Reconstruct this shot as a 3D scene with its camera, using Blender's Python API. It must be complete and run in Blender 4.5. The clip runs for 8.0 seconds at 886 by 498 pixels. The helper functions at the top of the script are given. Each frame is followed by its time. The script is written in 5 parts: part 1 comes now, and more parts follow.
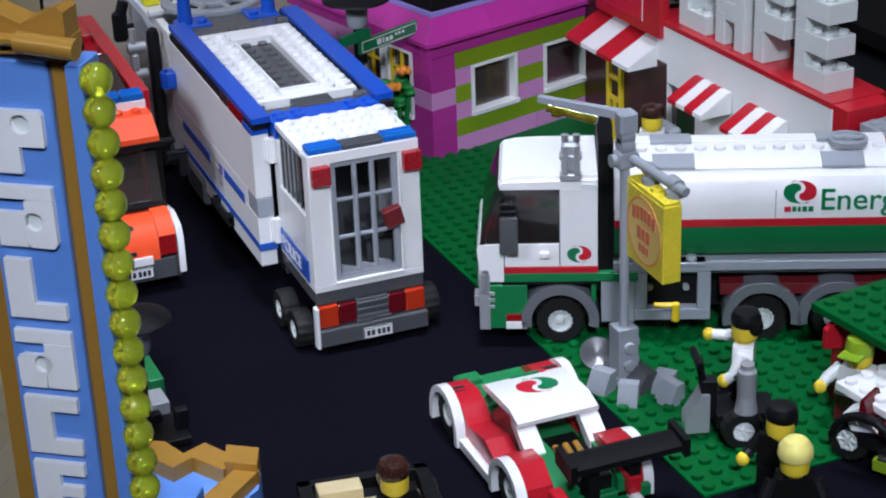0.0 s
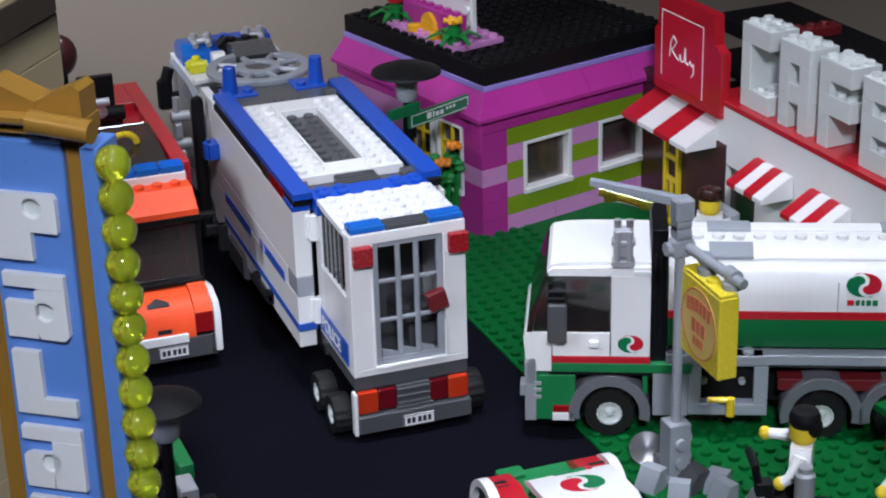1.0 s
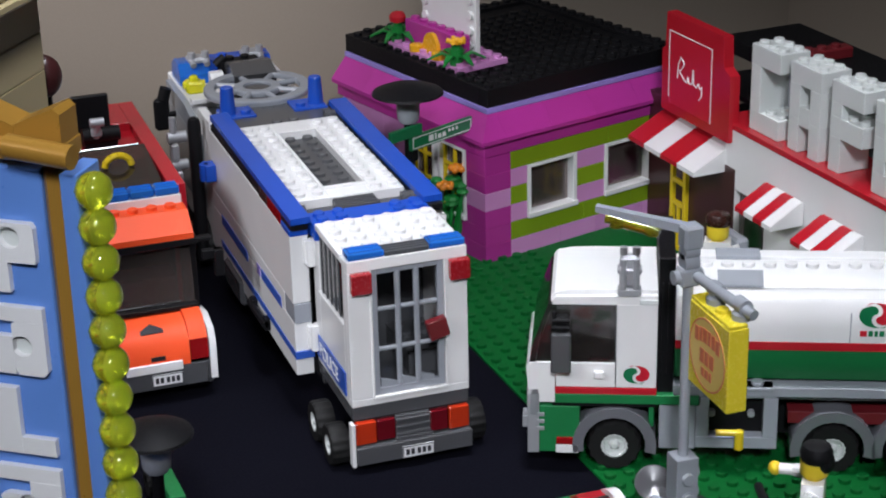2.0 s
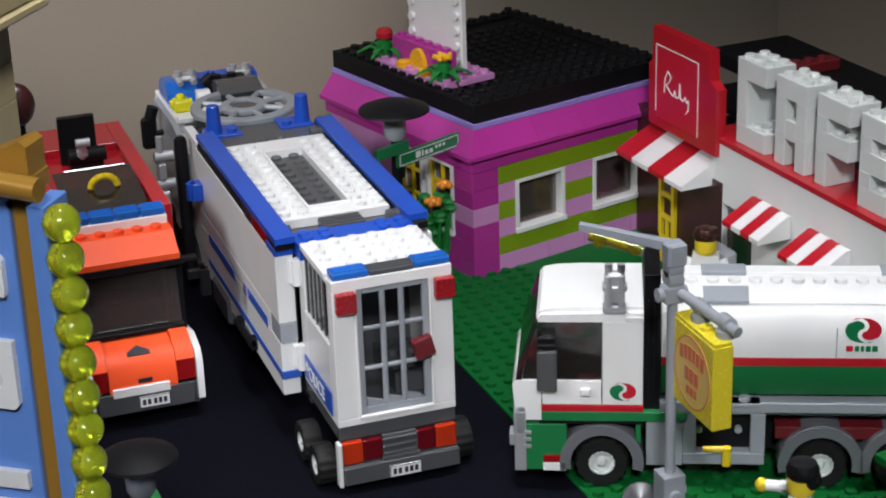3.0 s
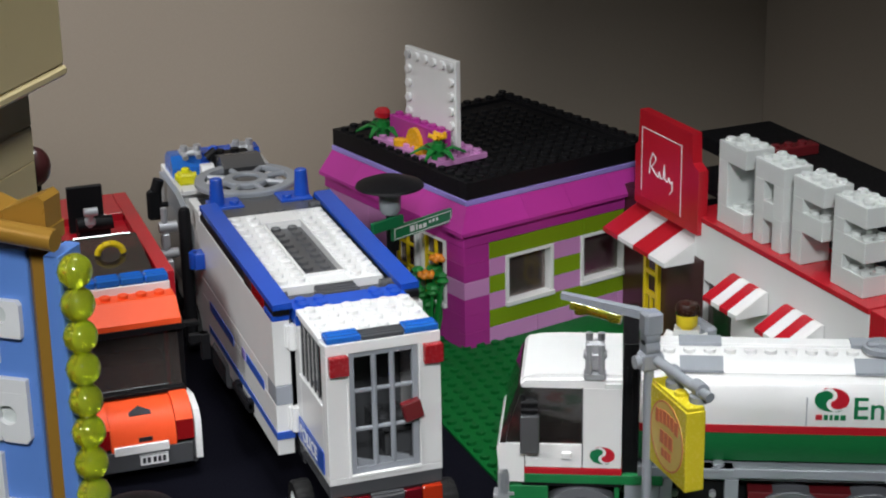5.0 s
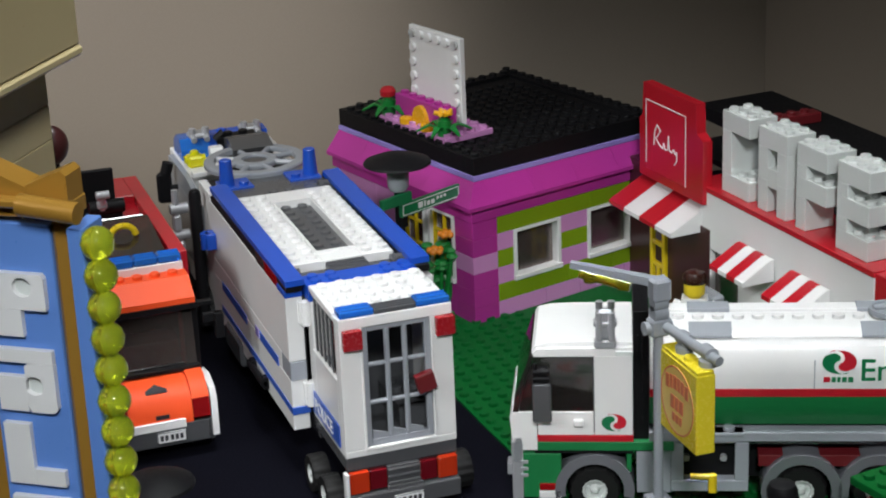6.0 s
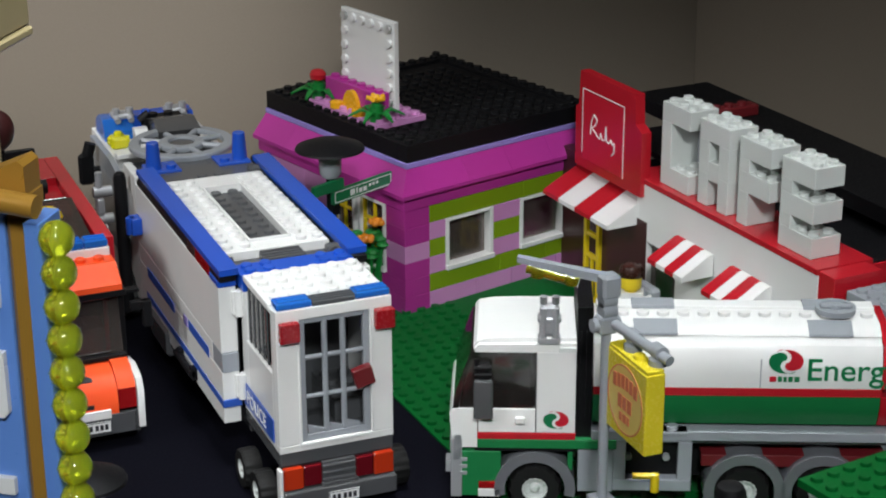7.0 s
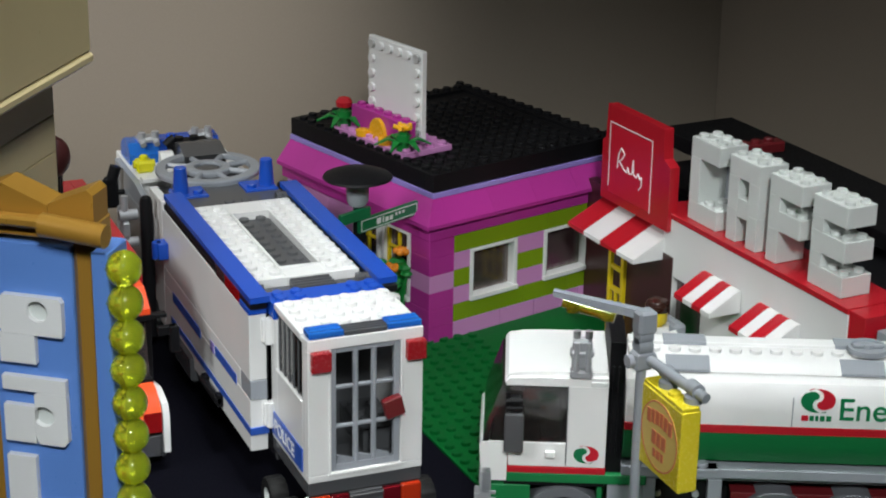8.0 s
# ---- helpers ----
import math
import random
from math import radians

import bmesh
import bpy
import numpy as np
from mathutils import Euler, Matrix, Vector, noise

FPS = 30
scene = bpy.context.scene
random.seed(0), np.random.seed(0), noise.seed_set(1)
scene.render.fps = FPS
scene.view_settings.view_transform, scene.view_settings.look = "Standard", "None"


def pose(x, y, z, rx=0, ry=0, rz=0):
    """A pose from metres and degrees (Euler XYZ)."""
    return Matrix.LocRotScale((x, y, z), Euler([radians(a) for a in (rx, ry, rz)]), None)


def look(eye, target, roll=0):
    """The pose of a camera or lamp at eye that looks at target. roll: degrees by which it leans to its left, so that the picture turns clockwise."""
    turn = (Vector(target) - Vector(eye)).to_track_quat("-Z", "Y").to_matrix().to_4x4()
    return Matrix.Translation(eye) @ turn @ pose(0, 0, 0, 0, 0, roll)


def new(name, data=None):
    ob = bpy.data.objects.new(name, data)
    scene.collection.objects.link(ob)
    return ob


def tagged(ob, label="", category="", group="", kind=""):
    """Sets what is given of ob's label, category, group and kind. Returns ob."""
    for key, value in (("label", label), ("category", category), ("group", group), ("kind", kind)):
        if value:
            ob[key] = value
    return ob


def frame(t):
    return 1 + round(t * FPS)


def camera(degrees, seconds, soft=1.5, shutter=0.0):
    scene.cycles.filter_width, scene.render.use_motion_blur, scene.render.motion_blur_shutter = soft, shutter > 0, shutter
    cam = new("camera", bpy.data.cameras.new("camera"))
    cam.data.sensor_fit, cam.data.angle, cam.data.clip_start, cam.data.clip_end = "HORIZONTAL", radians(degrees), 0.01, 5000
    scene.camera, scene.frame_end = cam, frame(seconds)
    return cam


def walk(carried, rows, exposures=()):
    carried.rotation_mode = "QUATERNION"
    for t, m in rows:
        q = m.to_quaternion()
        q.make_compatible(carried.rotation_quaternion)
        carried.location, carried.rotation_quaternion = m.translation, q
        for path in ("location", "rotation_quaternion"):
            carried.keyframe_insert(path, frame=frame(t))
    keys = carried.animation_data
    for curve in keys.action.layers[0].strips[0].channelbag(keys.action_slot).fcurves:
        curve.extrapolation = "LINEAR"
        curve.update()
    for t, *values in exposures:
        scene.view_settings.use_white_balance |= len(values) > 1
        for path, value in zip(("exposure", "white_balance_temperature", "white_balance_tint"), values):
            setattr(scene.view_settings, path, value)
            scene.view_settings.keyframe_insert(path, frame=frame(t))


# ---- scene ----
cam = camera(26.33, 8.0, soft=2.0)
ROWS = [
    (0.0, pose(-0.1995, -0.6767, 0.3759, 64.888, 2.043, -21.718)),
    (0.5, pose(-0.1971, -0.6618, 0.3746, 65.786, 1.368, -20.053)),
    (1.0, pose(-0.1844, -0.6481, 0.3704, 66.872, 1.475, -19.617)),
    (1.5, pose(-0.1799, -0.6367, 0.3673, 67.420, 0.852, -19.260)),
    (2.8, pose(-0.1705, -0.6257, 0.3633, 67.471, 1.997, -19.651)),
    (3.0, pose(-0.1694, -0.6290, 0.3683, 67.672, 1.802, -19.550)),
    (3.5, pose(-0.1685, -0.6361, 0.3730, 68.862, 1.736, -19.163)),
    (4.0, pose(-0.1706, -0.6499, 0.3759, 69.500, 1.556, -19.595)),
    (4.5, pose(-0.1723, -0.6578, 0.3754, 69.541, 0.842, -19.064)),
    (4.7, pose(-0.1737, -0.6603, 0.3752, 70.375, 0.711, -19.038)),
    (5.8, pose(-0.1830, -0.6735, 0.3730, 69.884, 2.227, -19.621)),
    (6.0, pose(-0.1824, -0.6741, 0.3738, 69.825, 2.228, -19.488)),
    (6.5, pose(-0.1839, -0.6665, 0.3709, 69.555, 1.280, -21.458)),
    (7.0, pose(-0.1929, -0.6479, 0.3717, 69.138, 0.251, -22.183)),
    (7.5, pose(-0.2030, -0.6454, 0.3745, 69.831, -0.580, -22.372)),
    (8.0, pose(-0.2074, -0.6397, 0.3735, 69.899, -0.919, -22.020)),
]
walk(cam, ROWS, exposures=[(0.0, -0.14, 5700, 17), (1.5, -0.18, 6050, 17), (3.5, -0.18, 6500, 13), (4.5, -0.18, 6500, 12), (6.5, -0.18, 6500, 10), (8.0, -0.18, 6500, 8)])

# ---- light ----
world = bpy.data.worlds.new("room_air")
scene.world = world
world.use_nodes = True
world.node_tree.nodes["Background"].inputs[0].default_value = (0.95, 0.98, 1.0, 1)
world.node_tree.nodes["Background"].inputs[1].default_value = 0.008


def area_lamp(name, eye, target, size, power, colour):
    data = bpy.data.lights.new(name, "AREA")
    data.shape, data.size, data.energy, data.color = "DISK", size, power, colour
    ob = new(name, data)
    ob.matrix_world = look(eye, target)
    return ob


lamp = area_lamp("ceiling_lamp_light", (0.03, -0.15, 1.35), (0.03, -0.08, 0.0), 0.3, 0.9, (0.94, 0.985, 1.0))
lamp.data.spread = radians(37)


def spot_lamp(name, eye, target, power, cone, blend, soft, colour):
    data = bpy.data.lights.new(name, "SPOT")
    data.energy, data.color, data.shadow_soft_size, data.spot_size, data.spot_blend = power, colour, soft, radians(cone), blend
    new(name, data).matrix_world = look(eye, target)


spot_lamp("front_lamp_light", (-0.30, -1.15, 0.95), (0.085, -0.06, 0.03), 60.0, 22.5, 0.4, 0.10, (0.94, 0.985, 1.0))
# Added fill spot for the trailer side and cafe wall, no real lamp.
spot_lamp("side_lamp_light", (-0.95, -0.25, 0.75), (0.01, 0.10, 0.04), 36.0, 25, 0.6, 0.2, (0.97, 0.985, 0.99))

# Added spot that washes the left of the back wall brighter.
spot_lamp("corner_lamp_light", (-0.62, -0.30, 0.80), (-0.09, 0.352, 0.26), 84.0, 21, 0.5, 0.04, (0.97, 0.985, 0.99))

# ---- materials ----
MM = 0.001


def plastic(name, rgb, rough=0.22, metal=0.0, clear=0.0, wear=0.06):
    """Moulded plastic: faint clouding, fine scuffs in the gloss, a slightly different batch for each piece."""
    mat = bpy.data.materials.new(name)
    mat.use_nodes = True
    nt = mat.node_tree
    N, L = nt.nodes, nt.links
    bs = N["Principled BSDF"]
    co = N.new("ShaderNodeTexCoord")
    cloud = N.new("ShaderNodeTexNoise")
    cloud.inputs["Scale"].default_value = 45.0
    cloud.inputs["Detail"].default_value = 4.0
    L.new(co.outputs["Object"], cloud.inputs["Vector"])
    fine = N.new("ShaderNodeTexNoise")
    fine.inputs["Scale"].default_value = 900.0
    fine.inputs["Detail"].default_value = 3.0
    L.new(co.outputs["Object"], fine.inputs["Vector"])
    info = N.new("ShaderNodeObjectInfo")
    add = N.new("ShaderNodeMath")
    add.operation = "ADD"
    L.new(cloud.outputs["Fac"], add.inputs[0])
    L.new(info.outputs["Random"], add.inputs[1])
    span = N.new("ShaderNodeMapRange")
    span.inputs["From Min"].default_value, span.inputs["From Max"].default_value = 0.3, 1.7
    span.inputs["To Min"].default_value, span.inputs["To Max"].default_value = 1.0 - wear, 1.0 + wear
    L.new(add.outputs[0], span.inputs["Value"])
    hsv = N.new("ShaderNodeHueSaturation")
    hsv.inputs["Color"].default_value = (*rgb, 1)
    L.new(span.outputs["Result"], hsv.inputs["Value"])
    L.new(hsv.outputs["Color"], bs.inputs["Base Color"])
    gloss = N.new("ShaderNodeMapRange")
    gloss.inputs["To Min"].default_value, gloss.inputs["To Max"].default_value = rough * 0.75, rough * 1.35
    L.new(fine.outputs["Fac"], gloss.inputs["Value"])
    L.new(gloss.outputs["Result"], bs.inputs["Roughness"])
    bump = N.new("ShaderNodeBump")
    bump.inputs["Strength"].default_value = 0.05
    bump.inputs["Distance"].default_value = 0.0004
    L.new(cloud.outputs["Fac"], bump.inputs["Height"])
    L.new(bump.outputs["Normal"], bs.inputs["Normal"])
    bs.inputs["Metallic"].default_value = metal
    bs.inputs["IOR"].default_value = 1.53
    bs.inputs["Transmission Weight"].default_value = clear
    return mat


def plain_wall(name, rgb, scale, rough=0.85, spread=0.12, bump_mm=0.3):
    mat = plastic(name, rgb, rough, wear=spread)
    N = mat.node_tree.nodes
    for nd in N:
        if nd.type == "TEX_NOISE" and nd.inputs["Scale"].default_value < 100:
            nd.inputs["Scale"].default_value = scale
            nd.inputs["Detail"].default_value = 8.0
        if nd.type == "BUMP":
            nd.inputs["Strength"].default_value = 0.25
            nd.inputs["Distance"].default_value = bump_mm * MM
    return mat


WHITE = plastic("white_plastic", (0.78, 0.78, 0.77))
GREYW = plastic("pale_grey_plastic", (0.63, 0.66, 0.64), 0.3)
LGREY = plastic("light_grey_plastic", (0.30, 0.32, 0.35))
DGREY = plastic("dark_grey_plastic", (0.075, 0.077, 0.082))
SILVER = plastic("flat_silver_plastic", (0.42, 0.43, 0.45), 0.35, 0.35)
BLACK = plastic("black_plastic", (0.005, 0.005, 0.006), 0.5)
RUBBER = plastic("black_rubber", (0.012, 0.012, 0.012), 0.55)
BLUE = plastic("blue_plastic", (0.012, 0.075, 0.46))
MBLUE = plastic("medium_blue_plastic", (0.12, 0.26, 0.66), 0.3)
RED = plastic("red_plastic", (0.46, 0.012, 0.022))
DRED = plastic("dark_red_plastic", (0.14, 0.012, 0.016), 0.3)
GREEN = plastic("green_plastic", (0.004, 0.17, 0.045), 0.5)
LEAF = plastic("bright_green_plastic", (0.01, 0.20, 0.035), 0.3)
LIME = plastic("lime_plastic", (0.22, 0.34, 0.012))
PINK = plastic("bright_pink_plastic", (0.62, 0.27, 0.56))
MAGENTA = plastic("magenta_plastic", (0.43, 0.034, 0.28))
LAVENDER = plastic("lavender_plastic", (0.30, 0.24, 0.62))
YELLOW = plastic("yellow_plastic", (0.72, 0.52, 0.015))
GOLD = plastic("pearl_gold_plastic", (0.42, 0.22, 0.035), 0.3, 0.25)
TAN = plastic("tan_plastic", (0.60, 0.49, 0.27), 0.3)
BROWN = plastic("dark_brown_plastic", (0.045, 0.012, 0.012), 0.3)
HAIR = plastic("hair_brown_plastic", (0.035, 0.012, 0.008), 0.25)
ORANGE = plastic("coral_orange_plastic", (0.88, 0.09, 0.02), 0.45)
AMBER = plastic("orange_plastic", (0.80, 0.27, 0.02))
SKIN = plastic("yellow_doll_plastic", (0.78, 0.58, 0.03), 0.3)
PALEY = plastic("pale_yellow_plastic", (0.80, 0.72, 0.20), 0.3)
T_BLUE = plastic("clear_blue_plastic", (0.04, 0.27, 0.90), 0.06, clear=0.6)
T_RED = plastic("clear_red_plastic", (0.40, 0.010, 0.012), 0.08, clear=0.35)
T_ORANGE = plastic("clear_orange_plastic", (0.70, 0.05, 0.012), 0.08, clear=0.35)
T_SMOKE = plastic("smoky_glass_plastic", (0.36, 0.30, 0.28), 0.06, clear=0.9)
T_GLOBE = plastic("clear_yellow_green_plastic", (0.82, 0.88, 0.06), 0.08, clear=0.8)
T_CLEAR = plastic("clear_plastic", (0.85, 0.88, 0.9), 0.05, clear=0.9)
CHROME = plastic("chrome_plastic", (0.75, 0.76, 0.78), 0.12, 1.0)
INK = plastic("printed_black", (0.015, 0.015, 0.02), 0.4)
INK_RED = plastic("printed_red", (0.55, 0.012, 0.03), 0.3)
INK_GREEN = plastic("printed_green", (0.004, 0.17, 0.06), 0.3)
INK_BLUE = plastic("printed_blue", (0.03, 0.10, 0.46), 0.3)
INK_TERRA = plastic("printed_terracotta", (0.62, 0.16, 0.06), 0.4)
STICKER = plastic("printed_white", (0.80, 0.80, 0.80), 0.3)
STICKY = plastic("printed_straw", (0.74, 0.56, 0.14), 0.35)
TABLE = plain_wall("dark_table_sheet", (0.0035, 0.0035, 0.0065), 25.0, 0.8, 0.25, 0.15)
PAINT = plain_wall("brown_wall_paint", (0.22, 0.185, 0.145), 6.0, 0.9, 0.08, 0.4)
ORANGE.node_tree.nodes["Principled BSDF"].inputs["Specular IOR Level"].default_value = 0.25
TABLE.node_tree.nodes["Principled BSDF"].inputs["Specular IOR Level"].default_value = 0.04
for dull in (BLACK, RUBBER):
    dull.node_tree.nodes["Principled BSDF"].inputs["Specular IOR Level"].default_value = 0.18
T_YELLOW = plastic("clear_yellow_plastic", (0.55, 0.50, 0.03), 0.08, clear=0.85)
# Wall paint darkened for unseen walls and floor, to cut bounced light.
LOWBOUNCE = plain_wall("dim_room_paint", (0.09, 0.078, 0.065), 5.0, 0.9, 0.1, 0.4)
# Ceiling colour lowered to grey so that it bounces little light.
CEIL = plain_wall("white_ceiling_paint", (0.2, 0.19, 0.18), 5.0, 0.9, 0.05, 0.4)
BASEGREEN = plastic("green_baseplate_plastic", (0.0008, 0.095, 0.017), 0.5)
BASEGREEN.node_tree.nodes["Principled BSDF"].inputs["Specular IOR Level"].default_value = 0.15
PEARL = plastic("pearl_grey_plastic", (0.20, 0.205, 0.225), 0.2, 0.3)
TILE_RED = plastic("deep_red_plastic", (0.30, 0.008, 0.014), 0.25)
T_DARK = plastic("dark_tinted_plastic", (0.10, 0.085, 0.08), 0.05, clear=0.85)
SIGN_YELLOW = plastic("sign_yellow_plastic", (0.74, 0.60, 0.03), 0.25)
GOLDEN = plastic("golden_yellow_plastic", (0.85, 0.42, 0.015), 0.25)
LEMON = plastic("bright_lemon_plastic", (0.66, 0.62, 0.01), 0.2)
T_DRED = plastic("clear_dark_red_plastic", (0.16, 0.006, 0.012), 0.08, clear=0.3)

# ---- building helpers: local millimetres, one mesh a part ----
class B:
    """Collects solids in millimetres; k scales them."""

    def __init__(self, k=1.0):
        self.v, self.f, self.m, self.k = [], [], [], k

    def put(self, verts, faces, mi=0):
        o = len(self.v)
        self.v.extend(verts)
        self.f.extend([tuple(o + i for i in f) for f in faces])
        self.m.extend([mi] * len(faces))
        return self

    def box(self, x0, y0, z0, x1, y1, z1, c=0.25, mi=0):
        """A box with chamfered edges."""
        c = min(c, (x1 - x0) * 0.45, (y1 - y0) * 0.45, (z1 - z0) * 0.45)
        lo, hi, vs, ix = (x0, y0, z0), (x1, y1, z1), [], {}
        for sx in (0, 1):
            for sy in (0, 1):
                for sz in (0, 1):
                    s = (sx, sy, sz)
                    for a in range(3):
                        p = [(hi[i] - c * (i != a)) if s[i] else (lo[i] + c * (i != a)) for i in range(3)]
                        ix[s, a] = len(vs)
                        vs.append(tuple(p))
        fs = []
        for a in range(3):
            b, d = (a + 1) % 3, (a + 2) % 3
            for sa in (0, 1):
                ring = []
                for sb, sd in ((0, 0), (1, 0), (1, 1), (0, 1)):
                    s = [0, 0, 0]
                    s[a], s[b], s[d] = sa, sb, sd
                    ring.append(ix[tuple(s), a])
                fs.append(tuple(ring) if sa else tuple(reversed(ring)))
            for sb in (0, 1):
                for sd in (0, 1):
                    s0, s1 = [0, 0, 0], [0, 0, 0]
                    s0[b] = s1[b] = sb
                    s0[d] = s1[d] = sd
                    s1[a] = 1
                    q = (ix[tuple(s0), b], ix[tuple(s1), b], ix[tuple(s1), d], ix[tuple(s0), d])
                    fs.append(q if sb != sd else tuple(reversed(q)))
        for s in [(i, j, l) for i in (0, 1) for j in (0, 1) for l in (0, 1)]:
            t = (ix[s, 0], ix[s, 1], ix[s, 2])
            fs.append(t if sum(s) % 2 else tuple(reversed(t)))
        return self.put(vs, fs, mi)

    def rev(self, prof, at=(0, 0, 0), axis="z", seg=20, mi=0, tread=0.0):
        """A turned solid: prof lists (radius, height) from bottom to top, closed by caps."""
        vs, fs = [], []
        for r, h in prof:
            for i in range(seg):
                a = 2 * math.pi * i / seg
                g = 1.0 - tread * ((i // 2) % 2)
                u, w = r * g * math.cos(a), r * g * math.sin(a)
                p = {"z": (u, w, h), "y": (w, h, u), "x": (h, u, w)}[axis]
                vs.append((p[0] + at[0], p[1] + at[1], p[2] + at[2]))
        for j in range(len(prof) - 1):
            for i in range(seg):
                n = (i + 1) % seg
                fs.append((j * seg + i, j * seg + n, (j + 1) * seg + n, (j + 1) * seg + i))
        if prof[0] != prof[-1]:
            fs.append(tuple(reversed(range(seg))))
            fs.append(tuple((len(prof) - 1) * seg + i for i in range(seg)))
        return self.put(vs, fs, mi)

    def holed(self, x0, x1, z0, z1, hx, hz, r, y0, y1, mi=0, seg=32):
        """An upright tile with a round hole through it; its face looks along -y."""
        vs, fs = [], []
        for i in range(seg):
            a = 2 * math.pi * i / seg
            c, s = math.cos(a), math.sin(a)
            d = min((x1 - hx) / c if c > 1e-6 else 1e9, (x0 - hx) / c if c < -1e-6 else 1e9, (z1 - hz) / s if s > 1e-6 else 1e9, (z0 - hz) / s if s < -1e-6 else 1e9)
            p, q = (hx + r * c, hz + r * s), (hx + d * c, hz + d * s)
            vs += [(p[0], y0, p[1]), (q[0], y0, q[1]), (p[0], y1, p[1]), (q[0], y1, q[1])]
        for i in range(seg):
            a, b = 4 * i, 4 * ((i + 1) % seg)
            fs += [(a, a + 1, b + 1, b), (a, b, b + 2, a + 2), (a + 1, a + 3, b + 3, b + 1)]
        return self.put(vs, [f[::-1] for f in fs], mi)

    def rod(self, a, b, r, seg=12, mi=0):
        a, b = Vector(a), Vector(b)
        d = (b - a).normalized()
        u = d.orthogonal().normalized()
        w = d.cross(u)
        vs = [tuple(p + r * (math.cos(t) * u + math.sin(t) * w)) for p in (a, b) for t in [2 * math.pi * i / seg for i in range(seg)]]
        fs = [(i, (i + 1) % seg, seg + (i + 1) % seg, seg + i) for i in range(seg)]
        fs += [tuple(reversed(range(seg))), tuple(seg + i for i in range(seg))]
        return self.put(vs, fs, mi)

    def prism(self, poly, axis, lo, hi, mi=0):
        """A polygon drawn out along an axis. axis x: points are (y, z); y: (x, z); z: (x, y)."""
        n = len(poly)
        area = sum(poly[i][0] * poly[(i + 1) % n][1] - poly[(i + 1) % n][0] * poly[i][1] for i in range(n))
        if area < 0:
            poly = poly[::-1]
        if axis == "y":
            poly = poly[::-1]

        def at(p, h):
            return {"x": (h, p[0], p[1]), "y": (p[0], h, p[1]), "z": (p[0], p[1], h)}[axis]

        vs = [at(p, lo) for p in poly] + [at(p, hi) for p in poly]
        fs = [(i, (i + 1) % n, n + (i + 1) % n, n + i) for i in range(n)]
        fs += [tuple(reversed(range(n))), tuple(range(n, 2 * n))]
        return self.put(vs, fs, mi)

    def stud(self, x, y, z, axis="z", sign=1, mi=0, seg=12):
        prof = [(2.4, 0), (2.4, 1.45), (2.15, 1.7)]
        if sign < 0:
            prof = [(r, -h) for r, h in reversed(prof)]
        return self.rev(prof, (x, y, z), axis, seg, mi)

    def studs(self, x0, y0, nx, ny, z, mi=0, seg=12):
        for i in range(nx):
            for j in range(ny):
                self.stud(x0 + 4 + 8 * i, y0 + 4 + 8 * j, z, mi=mi, seg=seg)
        return self

    def ball(self, c, r, mi=0, seg=16, squash=1.0):
        n = seg // 2
        prof = [(max(r * math.sin(math.pi * i / n), r * 0.03), -r * squash * math.cos(math.pi * i / n)) for i in range(n + 1)]
        return self.rev(prof, c, "z", seg, mi)

    def mesh(self, name, mats):
        me = bpy.data.meshes.new(name)
        k = self.k * MM
        me.from_pydata([(x * k, y * k, z * k) for x, y, z in self.v], [], self.f)
        for mt in mats:
            me.materials.append(mt)
        me.polygons.foreach_set("material_index", self.m)
        me.polygons.foreach_set("use_smooth", [True] * len(self.f))
        me.update()
        me.set_sharp_from_angle(angle=radians(35))
        return me


def thing(name, label, category, x=0.0, y=0.0, z=0.0, yaw=0.0, group="", kind=""):
    ob = new(name)
    ob.empty_display_size = 0.005
    ob.matrix_world = pose(x * MM, y * MM, z * MM, 0, 0, yaw)
    return tagged(ob, label, category, group, kind)


def part(name, b, mat, parent, label="", m=None):
    ob = new(name, b.mesh(name, mat if isinstance(mat, (list, tuple)) else [mat]))
    ob.parent = parent
    if m is not None:
        ob.matrix_basis = m
    return tagged(ob, label)


def parts(name, boxes, mat, parent, label="", k=1.0, c=0.25):
    """Several alike parts, each a box and an object of its own."""
    for bx in boxes:
        part(name, B(k).box(*bx, c), mat, parent, label)


def again(ob, parent, x, y, z, k=1.0):
    """Another object on the same mesh, as a part of parent, at local millimetres."""
    o = new(ob.name.split(".")[0], ob.data)
    o.parent = parent
    o.location = (x * k * MM, y * k * MM, z * k * MM)
    if "label" in ob:
        o["label"] = ob["label"]
    return o


def lettering(name, text, size, parent, m, mat, k=1.0):
    cu = bpy.data.curves.new(name, "FONT")
    cu.body, cu.size, cu.extrude, cu.offset = text, size * k * MM, 0.00008, 0.0001
    tmp = bpy.data.objects.new(name, cu)
    scene.collection.objects.link(tmp)
    bpy.context.view_layer.update()
    me = bpy.data.meshes.new_from_object(tmp.evaluated_get(bpy.context.evaluated_depsgraph_get()))
    bpy.data.objects.remove(tmp)
    me.materials.clear()
    me.materials.append(mat)
    ob = new(name, me)
    ob.parent, ob.matrix_basis = parent, m
    return ob


def facing(x, y, z, way, k=1.0):
    """The pose of lettering on an upright face that looks along -y, -x or +x."""
    return pose(x * k * MM, y * k * MM, z * k * MM, 90, 0, {"-y": 0, "-x": -90, "+x": 90, "+y": 180}[way])


def structure(name, b, mat, label):
    return tagged(new(name, b.mesh(name, [mat])), label, name.split("_")[0], kind="structure")


